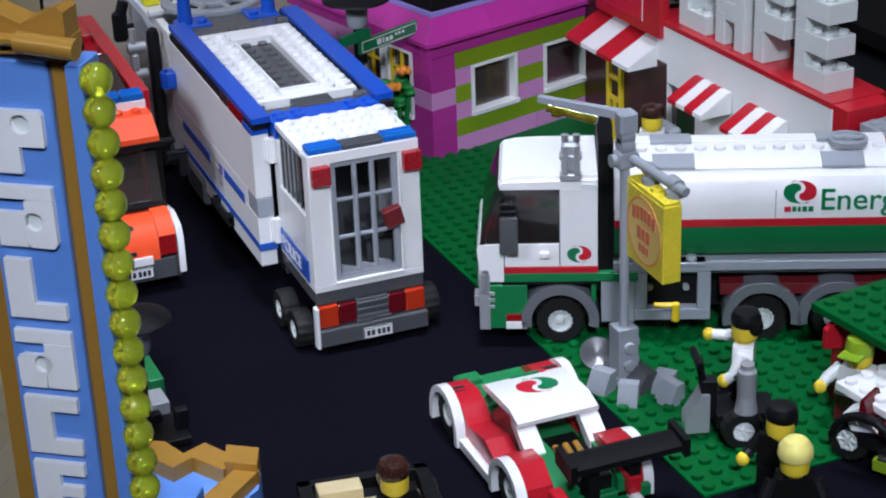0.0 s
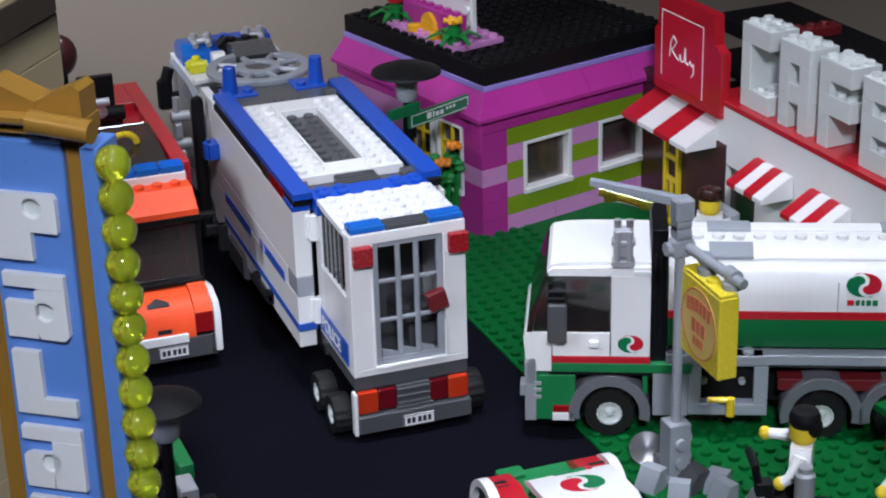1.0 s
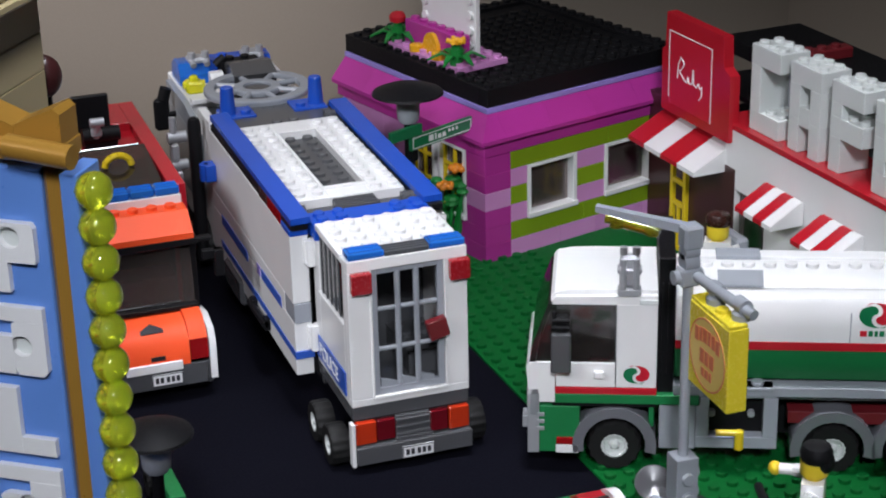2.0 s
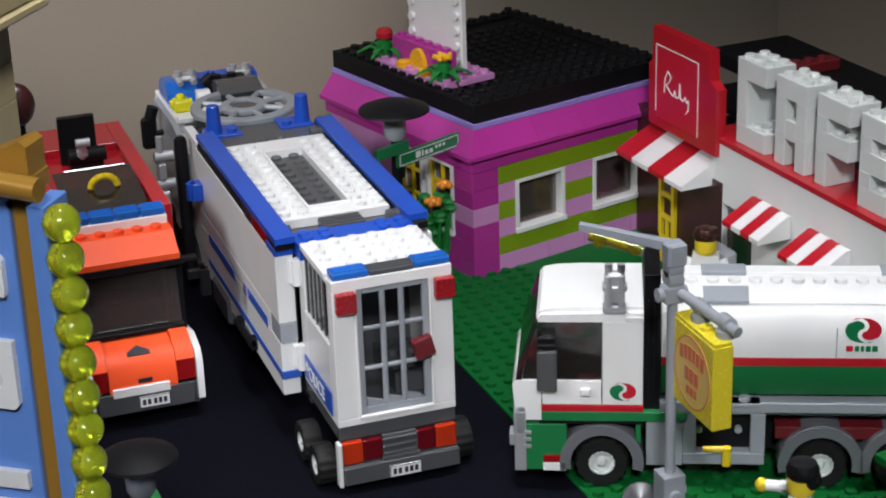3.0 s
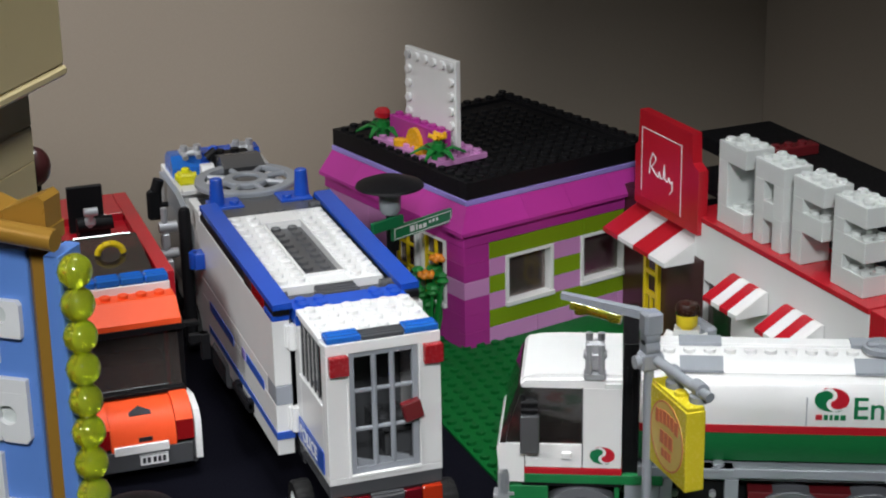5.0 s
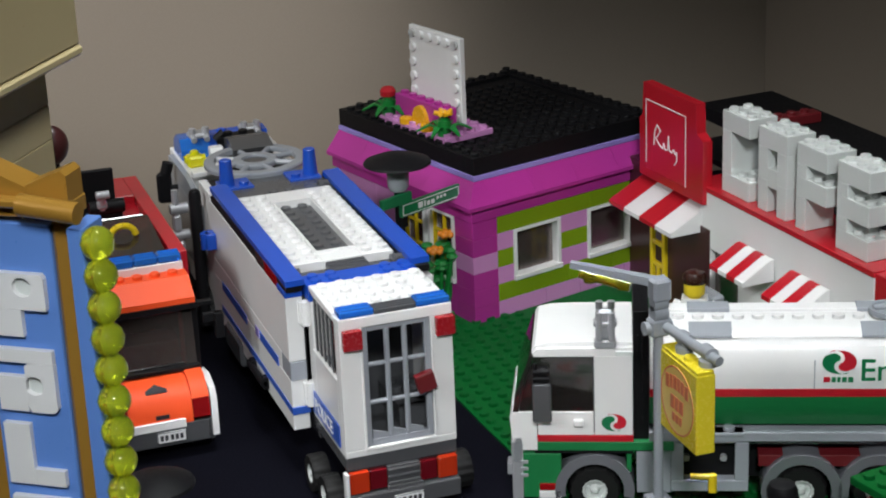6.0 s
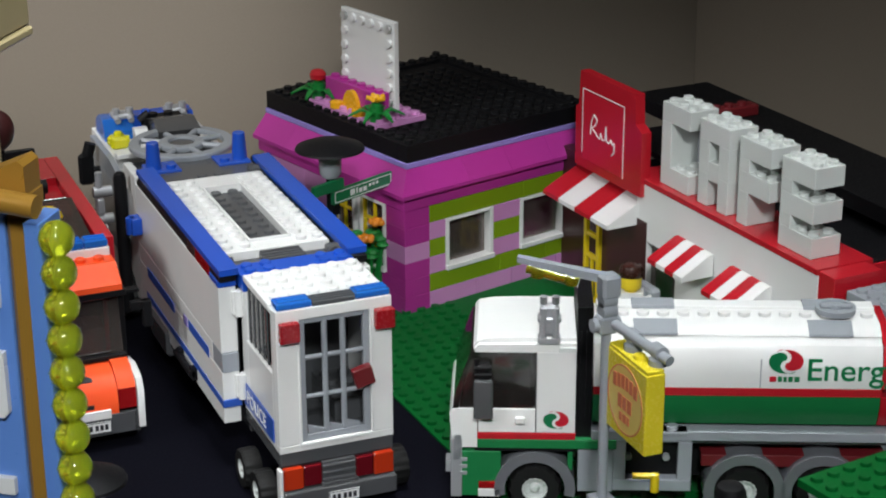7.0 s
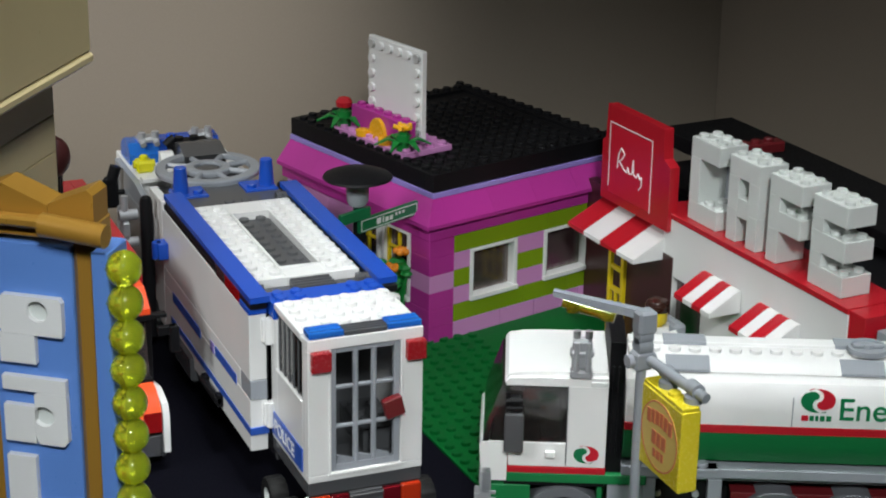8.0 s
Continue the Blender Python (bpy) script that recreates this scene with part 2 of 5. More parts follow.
# ---- setting ----
b = B().box(-900, -2600, -12, 382, 352, 0, 0.5)
structure("ground", b, TABLE, "dark blue-black sheet covering the display table")
b = B().box(-1400, 352, -900, 500, 452, 2400, 1)
structure("wall_north", b, PAINT, "brown painted room wall behind the display")
b = B().box(382, -2700, -900, 482, 352, 2400, 1)
structure("wall_east", b, PAINT, "brown painted side wall of the room")
# West and south walls and floor are unseen; their darkened colour limits bounce.
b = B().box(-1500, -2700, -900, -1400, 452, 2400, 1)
structure("wall_west", b, LOWBOUNCE, "brown painted side wall of the room")
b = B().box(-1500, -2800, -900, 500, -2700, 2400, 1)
structure("wall_south", b, LOWBOUNCE, "brown painted room wall")
b = B().box(-1500, -2800, 2400, 500, 452, 2500, 1)
structure("ceiling", b, CEIL, "unseen room ceiling, greyed to cut bounced light")
b = B().box(-1500, -2800, -1000, 500, 452, -900, 1)
structure("floor", b, LOWBOUNCE, "brown room floor under the table")


def baseplate(name, label, x, y, yaw, nx, ny, mat, hide=None):
    """A thin studded plate; its studs are one joined mesh."""
    t = thing(name, label, "baseplate", x, y, 0, yaw)
    part("plate", B().box(0, 0, 0, nx * 8, ny * 8, 1.3, 0.3), mat, t)
    s = B()
    for i in range(nx):
        for j in range(ny):
            if hide is None or not hide(i, j):
                s.stud(4 + 8 * i, 4 + 8 * j, 1.3, seg=10)
    tagged(part("stud_field", s, mat, t), kind="stuff")
    return t


baseplate("baseplate", "green studded baseplate beside the dark road", 91.5, -166, 2.4, 32, 52, BASEGREEN, lambda i, j: i > 22 or (j > 34 and i > 8))


# ---- police trailer lorry ----
def wheel(parent, x, y, z, r, w, rim, axis="x", out=-1, spokes=0, k=1.0):
    """A tyre with tread blocks and a rim; its outer face looks along out on the axis."""
    t = B(k)
    h = w / 2
    t.rev([(r * 0.5, -h), (r * 0.93, -h), (r, -h * 0.7), (r, h * 0.7), (r * 0.93, h), (r * 0.5, h), (r * 0.5, -h)], (0, 0, 0), axis, 60, 0, 0.05)
    tyre = part("wheel", t, RUBBER, parent, m=pose(x * k * MM, y * k * MM, z * k * MM))
    d = B(k)
    o = out * h
    prof = [(r * 0.5, o * 0.2), (r * 0.5, o * 0.9), (r * 0.46, o * 0.97), (r * 0.41, o * 0.95), (r * 0.37, o * 0.6), (r * 0.2, o * 0.56), (r * 0.17, o * 0.8), (r * 0.10, o * 0.98)]
    d.rev(prof, (0, 0, 0), axis, 24)
    for i in range(5 if r > 9 else 0):
        a = 2 * math.pi * (i + 0.3) / 5
        c, s = math.cos(a) * r * 0.28, math.sin(a) * r * 0.28
        d.rod((o * 0.4, c, s) if axis == "x" else (c, o * 0.4, s), (o * 0.7, c, s) if axis == "x" else (c, o * 0.7, s), r * 0.07, 8)
    for i in range(spokes):
        a = 2 * math.pi * i / spokes
        c, s = math.cos(a) * r * 0.5, math.sin(a) * r * 0.5
        d.rod((o * 0.8, 0, 0) if axis == "x" else (0, o * 0.8, 0), (o * 0.95, c, s) if axis == "x" else (c, o * 0.95, s), r * 0.07, 6)
    part("rim", d, rim, tyre, "light rim")
    return tyre


def plate_bars(name, parent, x0, x1, y, z0, z1, way="-y", k=1.0):
    """A number plate: white, with plain dark bars and a thin dark border."""
    p = B(k)
    if way == "-y":
        p.box(x0, y - 0.5, z0, x1, y, z1, 0.1)
    pl = part(name, p, STICKER, parent, "white plate with dark bars")
    q = B(k)
    w, n = x1 - x0, 5
    for i in range(n):
        a = x0 + w * (0.1 + 0.16 * i + (0.04 if i > 1 else 0))
        q.box(a, y - 0.62, z0 + (z1 - z0) * 0.25, a + w * 0.11, y - 0.45, z1 - (z1 - z0) * 0.25, 0.05)
    for r in ((x0, z0, x1, z0 + 0.35), (x0, z1 - 0.35, x1, z1), (x0, z0, x0 + 0.35, z1), (x1 - 0.35, z0, x1, z1)):
        q.box(r[0], y - 0.6, r[1], r[2], y - 0.45, r[3], 0.05)
    part("plate_bars", q, INK, pl)


trailer = thing("police_trailer", "white and blue toy police trailer with barred rear door", "toy trailer")
# cell at the rear: walls, roof, door
parts("cell_wall", ((0, 0, 31.2, 9.2, 3.2, 84.5), (38.8, 0, 31.2, 48, 3.2, 84.5), (0, 0, 28, 48, 3.2, 31.1), (0, 0, 84.6, 48, 3.2, 89.2), (0, 3.25, 28, 3, 7, 88.6), (0, 40, 28, 3, 48, 81.95), (0, 7.05, 28, 3, 39.95, 60.5), (0, 7.05, 86.1, 3, 39.95, 88.6), (45, 3.25, 28, 48, 48, 81.95)), WHITE, trailer)
part("window_ledge", B().box(-0.7, 6.4, 60.6, 3, 40.6, 61.6), WHITE, trailer)
part("cell_floor", B().box(3, 3.2, 27.6, 45, 48, 31), DGREY, trailer)
part("cell_back", B().box(3.05, 44.95, 28, 44.95, 48, 81.9), DGREY, trailer)
bench = B().box(28, 14, 31, 44, 44, 41).studs(28, 18, 2, 3, 41)
part("bench", bench, DGREY, trailer)
part("side_window", B().box(0.6, 7, 61.6, 1.8, 40, 86), T_DARK, trailer, "smoky side window")
for i in range(5):
    part("window_bar", B().box(0.2, 12.5 + 6.0 * i, 61.6, 0.9, 13.5 + 6.0 * i, 86), DGREY, trailer)
door = part("barred_door", B().box(9.4, 0.9, 31.4, 12.0, 3.6, 84.4).box(36.2, 0.9, 31.4, 38.6, 3.6, 84.4).box(11.9, 0.95, 31.4, 36.3, 3.55, 34.4).box(11.9, 0.95, 82.2, 36.3, 3.55, 84.4), LGREY, trailer, "light grey barred door")
for i in range(2):
    part("bar", B().box(19.1 + 7.6 * i, 0.7, 34, 21.3 + 7.6 * i, 2.9, 83, 0.6), LGREY, door)
for z in (49.6, 66.4):
    part("bar", B().box(11.5, 1.1, z, 36.5, 2.7, z + 2.0, 0.6), LGREY, door)
for i in range(3):
    part("bar_fillet", B().prism([(12.4 + 7.6 * i, 38.2), (19 + 7.6 * i, 36.0), (19 + 7.6 * i, 34.4), (12.4 + 7.6 * i, 34.4)], "y", 1.2, 2.6), LGREY, door)
frame_w = B().box(8.6, -0.5, 30.6, 9.5, 1.0, 84.6).box(8.6, -0.7, 30.2, 39.4, 1.0, 31.6).box(38.6, -0.5, 30.6, 39.4, 1.0, 84.6)
part("door_frame", frame_w, WHITE, trailer)
for x in (1.0, 40.4):
    part("rear_lamp", B().box(x, -3.2, 76.4, x + 8, 0.2, 84.6, 0.4), TILE_RED, trailer, "square red tile lamp")
part("door_latch", B().box(-4, -3, -4, 4, 0.8, 4, 0.4), DRED, trailer, "tilted red square latch", pose(0.0351, -0.0, 0.057, 0, -14, 0))
roof = B().box(-0.4, 8.1, 87.0, 48.4, 42, 89.6)
roof.studs(0, 8.8, 6, 4, 89.6)
part("cell_roof", roof, WHITE, trailer)
for x in (0.8, 33.2):
    lb = B().box(x, 0.3, 89.3, x + 14.4, 8, 92.2, 0.5)
    lb.rod((x + 1, 2.8, 92.2), (x + 13.4, 2.8, 92.2), 0.7, 8).rod((x + 1, 5.8, 92.2), (x + 13.4, 5.8, 92.2), 0.7, 8)
    part("blue_lamp", lb, T_BLUE, trailer, "clear blue lamp block")
part("lamp_grille", B().box(15.3, 0.3, 89.3, 33, 8, 91.2).box(15.3, 1.3, 91, 33, 2.1, 91.8, .1).box(15.3, 3.4, 91, 33, 4.2, 91.8, .1).box(15.3, 5.6, 91, 33, 6.4, 91.8, .1), DGREY, trailer)
bl = B().box(-0.6, 42.1, 82, 48.6, 56, 88.8)
for x in (4, 12, 36, 44):
    bl.stud(x, 51.5, 88.8).stud(x, 46, 88.8)
part("blue_step", bl, BLUE, trailer)
# chassis, lamps, bumper
part("chassis", B().box(0.2, 0.4, 22.2, 47.8, 48, 27.9).box(6, 10, 12, 42, 180, 22).box(2, 48, 16, 46, 196, 22), DGREY, trailer)
part("bumper", B().box(0.4, -3.6, 4.0, 48, 3, 11.8, 0.5).box(16.5, -2.6, 11.8, 32, 3, 13.4, .3), DGREY, trailer)
part("tail_panel", B().box(1, 0.4, 11.8, 47, 6, 22.2), BLACK, trailer)
for x in (0.6, 38.9):
    part("tail_lamp", B().box(x, -1.8, 12.2, x + 8.4, 1, 21.8, 0.5), T_ORANGE, trailer, "clear orange tail lamp")
for x in (9.2, 31):
    part("tail_lamp", B().box(x, -1.6, 12.6, x + 7.6, 1, 21.6, 0.5), T_DRED, trailer, "clear dark red tail lamp")
g = B().box(17, -1.2, 12, 31, 1, 22)
for i in range(3):
    g.box(17, -2.2, 13.6 + 3 * i, 31, -1, 15.0 + 3 * i, 0.3)
part("rear_grille", g, DGREY, trailer)
plate_bars("number_plate", trailer, 18.6, 31.6, -3.7, 4.6, 9.6)
part("mud_flap", B().box(-1.4, -2.5, 3.2, 0.2, 1.5, 22, 0.3), WHITE, trailer)
for y in (10.5, 31.4):
    wheel(trailer, -4.2, y, 8.6, 8.6, 7.5, GREYW, "x", -1)
    wheel(trailer, 52.2, y, 8.6, 8.6, 7.5, GREYW, "x", 1)
# police sign on the cell wall
ps = part("side_sign", B().box(-0.5, 7, 30.2, 0.1, 47.5, 40.2, 0.1), INK_BLUE, trailer, "blue sign with white lettering")
lettering("sign_lettering", "POLICE", 8.2, ps, facing(-0.6, 43.5, 32.2, "-x"), STICKER)
# long hinged side wall, set out one stud
parts("side_wall", ((-9, 49, 21.4, -1.6, 192, 44.6), (-9, 49, 53.4, -1.6, 192, 82.4), (-9, 63, 44.65, -1.6, 192, 53.35)), WHITE, trailer)
part("side_wall", B().box(49.6, 49, 21.4, 57, 192, 82.4), WHITE, trailer)
part("corner_block", B().box(-8.9, 48.4, 44.7, -1.7, 63, 53.3), LGREY, trailer, "light grey corner brick")
part("blue_rail", B().box(-9.2, 48.8, 82.5, -1.4, 62, 85.2), BLUE, trailer)
part("black_rail", B().box(-8.6, 62.05, 82.5, -1.6, 190, 85.25), BLACK, trailer)
for a, c, z in ((176, 127, 41.5), (102, 69, 43.5)):
    part("blue_stripe", B().box(-9.25, c, z, -8.8, a, z + 4.6, 0.05), INK_BLUE, trailer)
part("side_mark", B().box(-9.25, 104, 43.3, -8.8, 110, 48, 0.05), LAVENDER, trailer)
part("blue_stripe", B().box(-9.25, 49.2, 29.0, -8.8, 180, 32.2, 0.05), INK_BLUE, trailer)
part("blue_band", B().box(-9.3, 48.2, 29.0, -1.2, 49.1, 32.2, 0.05), INK_BLUE, trailer)
hd = B().box(-11.6, 91, 23.5, -9, 96, 29).box(-11.6, 113, 23.5, -9, 118, 29).rod((-11.4, 91, 26.5), (-11.4, 118, 26.5), 1.6)
part("grab_handle", hd, BLACK, trailer)
part("wheel_guard", B().box(-10.5, 140, 14, -2, 172, 27, 1.5), DGREY, trailer)
for z in (70.5, 33.2):
    hg = B().box(-3.8, 46.6, z, 1.5, 50, z + 10.5, 0.4).rod((-1.2, 46.4, z - 0.2), (-1.2, 46.4, z + 10.7), 1.9)
    part("hinge", hg, WHITE, trailer)
part("panel_gap", B().box(-1.7, 48.2, 22, -1.2, 52, 82), BLACK, trailer)
# roof with blue strips and hatch
part("roof_deck", B().box(-1.4, 56.1, 80, 48.9, 192, 84.6), DGREY, trailer)
for x in (-9.2, 47.6):
    part("black_rail", B().box(x + 0.5, 47.6, 85.3, x + 7.6, 186, 88.4), BLACK, trailer)
    part("blue_strip", B().prism([(x, 88.5), (x + 8.2, 88.5), (x + 8.2, 91.4), (x, 91.0)], "y", 46 if x < 0 else 50, 187), BLUE, trailer)
part("reflector", B().box(-9.1, 63, 82.8, -8.3, 84, 88.2, 0.1), T_RED, trailer)
part("reflector", B().box(-9.1, 86, 82.8, -8.3, 98, 88.2, 0.1), T_SMOKE, trailer)
ht = B().box(-0.6, 70, 84.7, 14.0, 170, 88.8).box(31.6, 70, 84.7, 46.0, 170, 88.8).box(14.0, 152.6, 84.7, 31.6, 170, 88.8).box(14.0, 70, 84.7, 31.6, 80.4, 88.8)
ht.box(13.2, 79.6, 88.8, 14.4, 153.4, 90.0, .2).box(31.2, 79.6, 88.8, 32.4, 153.4, 90.0, .2).box(13.2, 79.2, 88.8, 32.4, 80.4, 90.0, .2).box(13.2, 152.6, 88.8, 32.4, 153.8, 90.0, .2)
for j in range(12):
    ht.stud(2.6, 75 + 8 * j, 88.8)
    ht.stud(42.6, 75 + 8 * j, 88.8)
    ht.stud(10.2, 75 + 8 * j, 88.8)
    ht.stud(35.2, 75 + 8 * j, 88.8)
part("hatch_frame", ht, WHITE, trailer, "white studded roof frame")
hi = B().box(14.0, 80.4, 84.7, 31.6, 152.6, 86.2)
hi.studs(14.8, 82, 2, 9, 86.2)
part("hatch_floor", hi, DGREY, trailer)
gb = B().box(14.6, 57, 84.7, 32, 69, 87.8)
for i in range(4):
    gb.box(14.6, 58 + 3 * i, 87.6, 32, 59.2 + 3 * i, 88.8, 0.2)
part("roof_grille", gb, DGREY, trailer)
for x in (-1.5, 44.5):
    for y in (63, 177):
        part("clip", B().rod((x - 2, y, 87), (x + 3, y, 87), 2.6).rod((x + 0.5, y - 3, 87), (x + 0.5, y + 3, 87), 1.8), DGREY, trailer)
part("front_deck", B().box(-1.4, 172, 84.7, 48.9, 208, 86.0).studs(16, 174, 2, 1, 86), DGREY, trailer)
for x in (3.4, 44.2):
    xc = x - 1.6 if x < 20 else x
    cn = B().rev([(3.9, 0), (3.9, 0.6), (3.8, 1.0), (3.0, 13.4), (2.6, 13.8)], (xc, 198, 86.1), "z", 20)
    cn.box(xc - 4, 191, 84.8, xc + 12 if x < 20 else xc + 4, 206, 87)
    if x > 20:
        cn.box(xc - 12, 191, 84.8, xc - 4.05, 206, 87)
    cn.stud(xc + (8 if x < 20 else -8), 196, 87)
    part("blue_cone", cn, BLUE, trailer, "blue cone on a blue plate")
part("blue_clip", B().box(-14, 181, 60.5, -9.1, 189, 68.5).rod((-14, 185, 68.5), (-14, 185, 60.5), 2.2), BLUE, trailer)

# ---- tractor in front of the trailer ----
tractor = thing("police_tractor", "white toy police tractor unit with blue roof lamps", "toy lorry", 0, -9, 0)
part("body", B().box(-5, 222, 14, 50, 262, 70).prism([(262, 14), (318, 14), (318, 54), (308, 71), (262, 71)], "x", -5, 50), WHITE, tractor)
part("side_panel", B().box(-8, 236, 30, -5.1, 306, 66).prism([(236, 66.1), (236, 71), (262, 76), (306, 76), (306, 66.1)], "x", -8, -5.1), LGREY, tractor)
part("corner_post", B().box(-6.6, 212, 18, -2.4, 219, 82).box(-6.6, 219.1, 70, -2.4, 236, 82), WHITE, tractor)
for x in (-11.8, 57):
    part("exhaust_pipe", B().rev([(3.2, 10), (3.2, 79), (2.6, 81.4), (1.2, 82.4)], (x, 222, 0), "z", 18), BLACK, tractor)
part("side_tank", B().rod((-20, 232, 34), (-20, 232, 80), 1.7).rod((-23, 232, 70), (-14, 232, 70), 2.8).rod((-22.5, 232, 56), (-14, 232, 56), 2.6).box(-23, 229, 40, -17, 235, 53, 0.8).box(-22, 229.5, 59, -18, 234.5, 67, 0.8), SILVER, tractor)
part("wing_mirror", B().box(-19, 284, 56, -11, 288, 73, 1.6).rod((-14, 286, 72), (-12, 286, 78), 3.0).rod((-14, 286, 64), (-7, 286, 64), 1.4), BLACK, tractor)
part("roof", B().box(-5, 262, 71.1, 50, 316, 77).box(-5, 256, 77.05, 12, 262, 79.5).studs(-4, 257, 2, 1, 77.0), WHITE, tractor)
dish = B()
for r0, r1 in ((26.0, 20.5), (11.5, 6.5)):
    dish.rev([(r1, 0), (r0, 0), (r0, 1.8), (r0 - 0.6, 2.6), (r1 + 0.4, 2.6), (r1, 1.8), (r1, 0)], (24, 239, 86.0), "z", 36)
ring = part("spoked_dish", dish, LGREY, tractor, "light grey spoked ring")
for i in range(8):
    a = math.pi * i / 4 + 0.2
    part("spoke", B().rod((24 + 9 * math.cos(a), 239 + 9 * math.sin(a), 87.3), (24 + 22 * math.cos(a), 239 + 22 * math.sin(a), 87.3), 1.5, 8), LGREY, ring)
part("dish_mount", B().rev([(19, 70), (19, 84.0), (6, 84.4), (6, 87.6)], (24, 239, 0), "z", 24).box(0, 224, 70.1, 48, 258, 74), DGREY, tractor)
part("grey_hood", B().prism([(256, 88.7), (262, 77.1), (277, 77.1), (277, 90.5), (269, 92)], "x", 17, 38.5), DGREY, tractor)
part("roof_slope", B().prism([(262, 77.1), (276, 77.1), (276, 87), (272, 87)], "x", 8, 14.8), WHITE, tractor)
part("yellow_lamp", B().box(-4, 272, 77.1, 5, 281, 83.2, 1.2).rod((-5, 276.5, 81), (6, 276.5, 81), 2.0).rev([(2.4, 0), (2.2, 2.0), (1.4, 2.6)], (0.5, 276.5, 83.1), "z", 14), LEMON, tractor, "bright yellow lamp")
for x in (-4, 12, 28):
    part("blue_lamp", B().prism([(288, 77.1), (288, 82), (292, 87.6), (301, 88.2), (308, 84), (309, 77.1)], "x", x, x + 15.8).stud(x + 8, 297, 87.6), T_BLUE if x < 0 else BLUE, tractor)
for x in (1, 29):
    part("horn", B().box(x, 288, 87.8, x + 11, 297, 90.6, 0.9).rod((x + 2, 290, 90.4), (x + 2, 290, 93.4), 1.9).rod((x + 9, 290, 90.4), (x + 9, 290, 93.4), 1.9).rod((x + 2, 288.4, 88.6), (x + 2, 286, 87.6), 1.6).rod((x + 9, 288.4, 88.6), (x + 9, 286, 87.6), 1.6), SILVER, tractor)
part("black_block", B().box(15, 278, 77.1, 35, 286, 90).studs(16.4, 278, 2, 1, 90).rod((13, 281, 88), (18, 281, 92), 2.4), BLACK, tractor)
for y in (240, 300):
    wheel(tractor, -6, y, 12, 12, 9, GREYW, "x", -1)
    wheel(tractor, 56, y, 12, 12, 9, GREYW, "x", 1)

# ---- orange and red flatbed lorry ----
fl = thing("tow_lorry", "coral orange toy lorry with red tow bed and grey bumper", "toy lorry", -59, 84, 0, 0)
part("bumper", B().prism([(-24, 3), (24, 3), (24, 9), (20, 1.0), (-20, 1.0), (-24, 9)], "z", 8, 17).box(-23, 4, 6, 23, 14, 17), DGREY, fl)
plate_bars("number_plate", fl, -3.5, 9.5, 0.8, 9.4, 14.6)
hood = B()
hood.prism([(2, 17), (2, 20), (3.4, 27), (6, 30.6), (12, 33.4), (22, 34.6), (22, 17)], "x", -15, 13.6)
part("bonnet", hood, ORANGE, fl)
for x0, x1 in ((-22, -15.2), (13.8, 21.5)):
    part("bonnet_side", B().prism([(3, 27.4), (4.6, 30), (11, 34.8), (22, 36), (22, 27.4)], "x", x0, x1), ORANGE, fl)
    part("headlamp", B().prism([(2.2, 18.5), (2.6, 27.3), (12, 27.3), (12, 18.5)], "x", x0, x1), T_RED, fl, "clear red headlamp")
part("chin", B().box(-14, 0.6, 15.5, 10, 3, 19.4), WHITE, fl)
part("badge", B().prism([(-4.8, -2.4), (-4.8, -0.4), (0, 3), (4.8, -0.4), (4.8, -2.4)], "y", -0.15, 0.3), INK, fl, "dark winged badge", pose(-0.001, 0.0086, 0.0322, -65.0, 0, 0))
part("badge", B().box(-3, -0.1, 20.4, 3, 0.3, 22.4, 0.05), INK, fl, "", pose(0, 0.0018, 0))
for s in (-1, 1):
    f = B()
    pts = [(1, 9), (1, 26), (4, 31), (15, 33.6), (28, 31), (33, 23), (30, 23), (26, 28), (15, 30.4), (7, 28), (4, 24), (4, 9)]
    f.prism(pts, "x", 21.8 if s > 0 else -24.6, 24.6 if s > 0 else -21.8)
    part("mudguard", f, WHITE, fl)
    wheel(fl, 18.5 * s, 16, 12, 12, 9, GREYW, "x", s)
    wheel(fl, 18.5 * s, 110, 12, 12, 9, GREYW, "x", s)
    part("mirror", B().box(25, 18, 56, 33, 21, 60).box(30, 17, 48, 34, 21, 60) if s > 0 else B().box(-33, 18, 56, -25, 21, 60), BLACK, fl)
part("windscreen", B().prism([(20, 36), (26, 62.4), (29, 62.4), (24, 36)], "x", -21, 21), T_SMOKE, fl, "smoky windscreen")
part("cab_frame", B().box(-23.5, 24, 17, -21, 52, 63).box(21, 24, 17, 23.5, 52, 63).box(-23.5, 50, 17, 23.5, 54, 63), BLACK, fl)
part("seat", B().box(-16, 34, 20, 16, 48, 44), DRED, fl)
part("wiper_strip", B().box(-21.5, 17.5, 34.9, 21.5, 20.6, 37), BLACK, fl)
# Chrome rods modelled in place of reflections on the windscreen.
for z in (37.8, 60.8):
    part("glint_strip", B().rod((-15, 19.9 + (z - 36) * 0.227, z), (15, 19.9 + (z - 36) * 0.227, z), 0.4, 6), CHROME, fl)
part("black_header", B().box(-24, 21, 62.5, 24, 32, 65.4).box(24, 22, 62.8, 30, 26, 64.6), BLACK, fl)
rf = B().prism([(21, 65.5), (21, 68), (31, 75), (31, 65.5)], "x", -22.5, 22.5)
rf.box(-22.5, 31, 65.5, 22.5, 40, 75)
rf.studs(-20, 31.5, 5, 1, 75)
part("visor_roof", rf, ORANGE, fl)
part("white_beam", B().box(-22, 40.1, 65.5, 22, 48, 78.6), WHITE, fl)
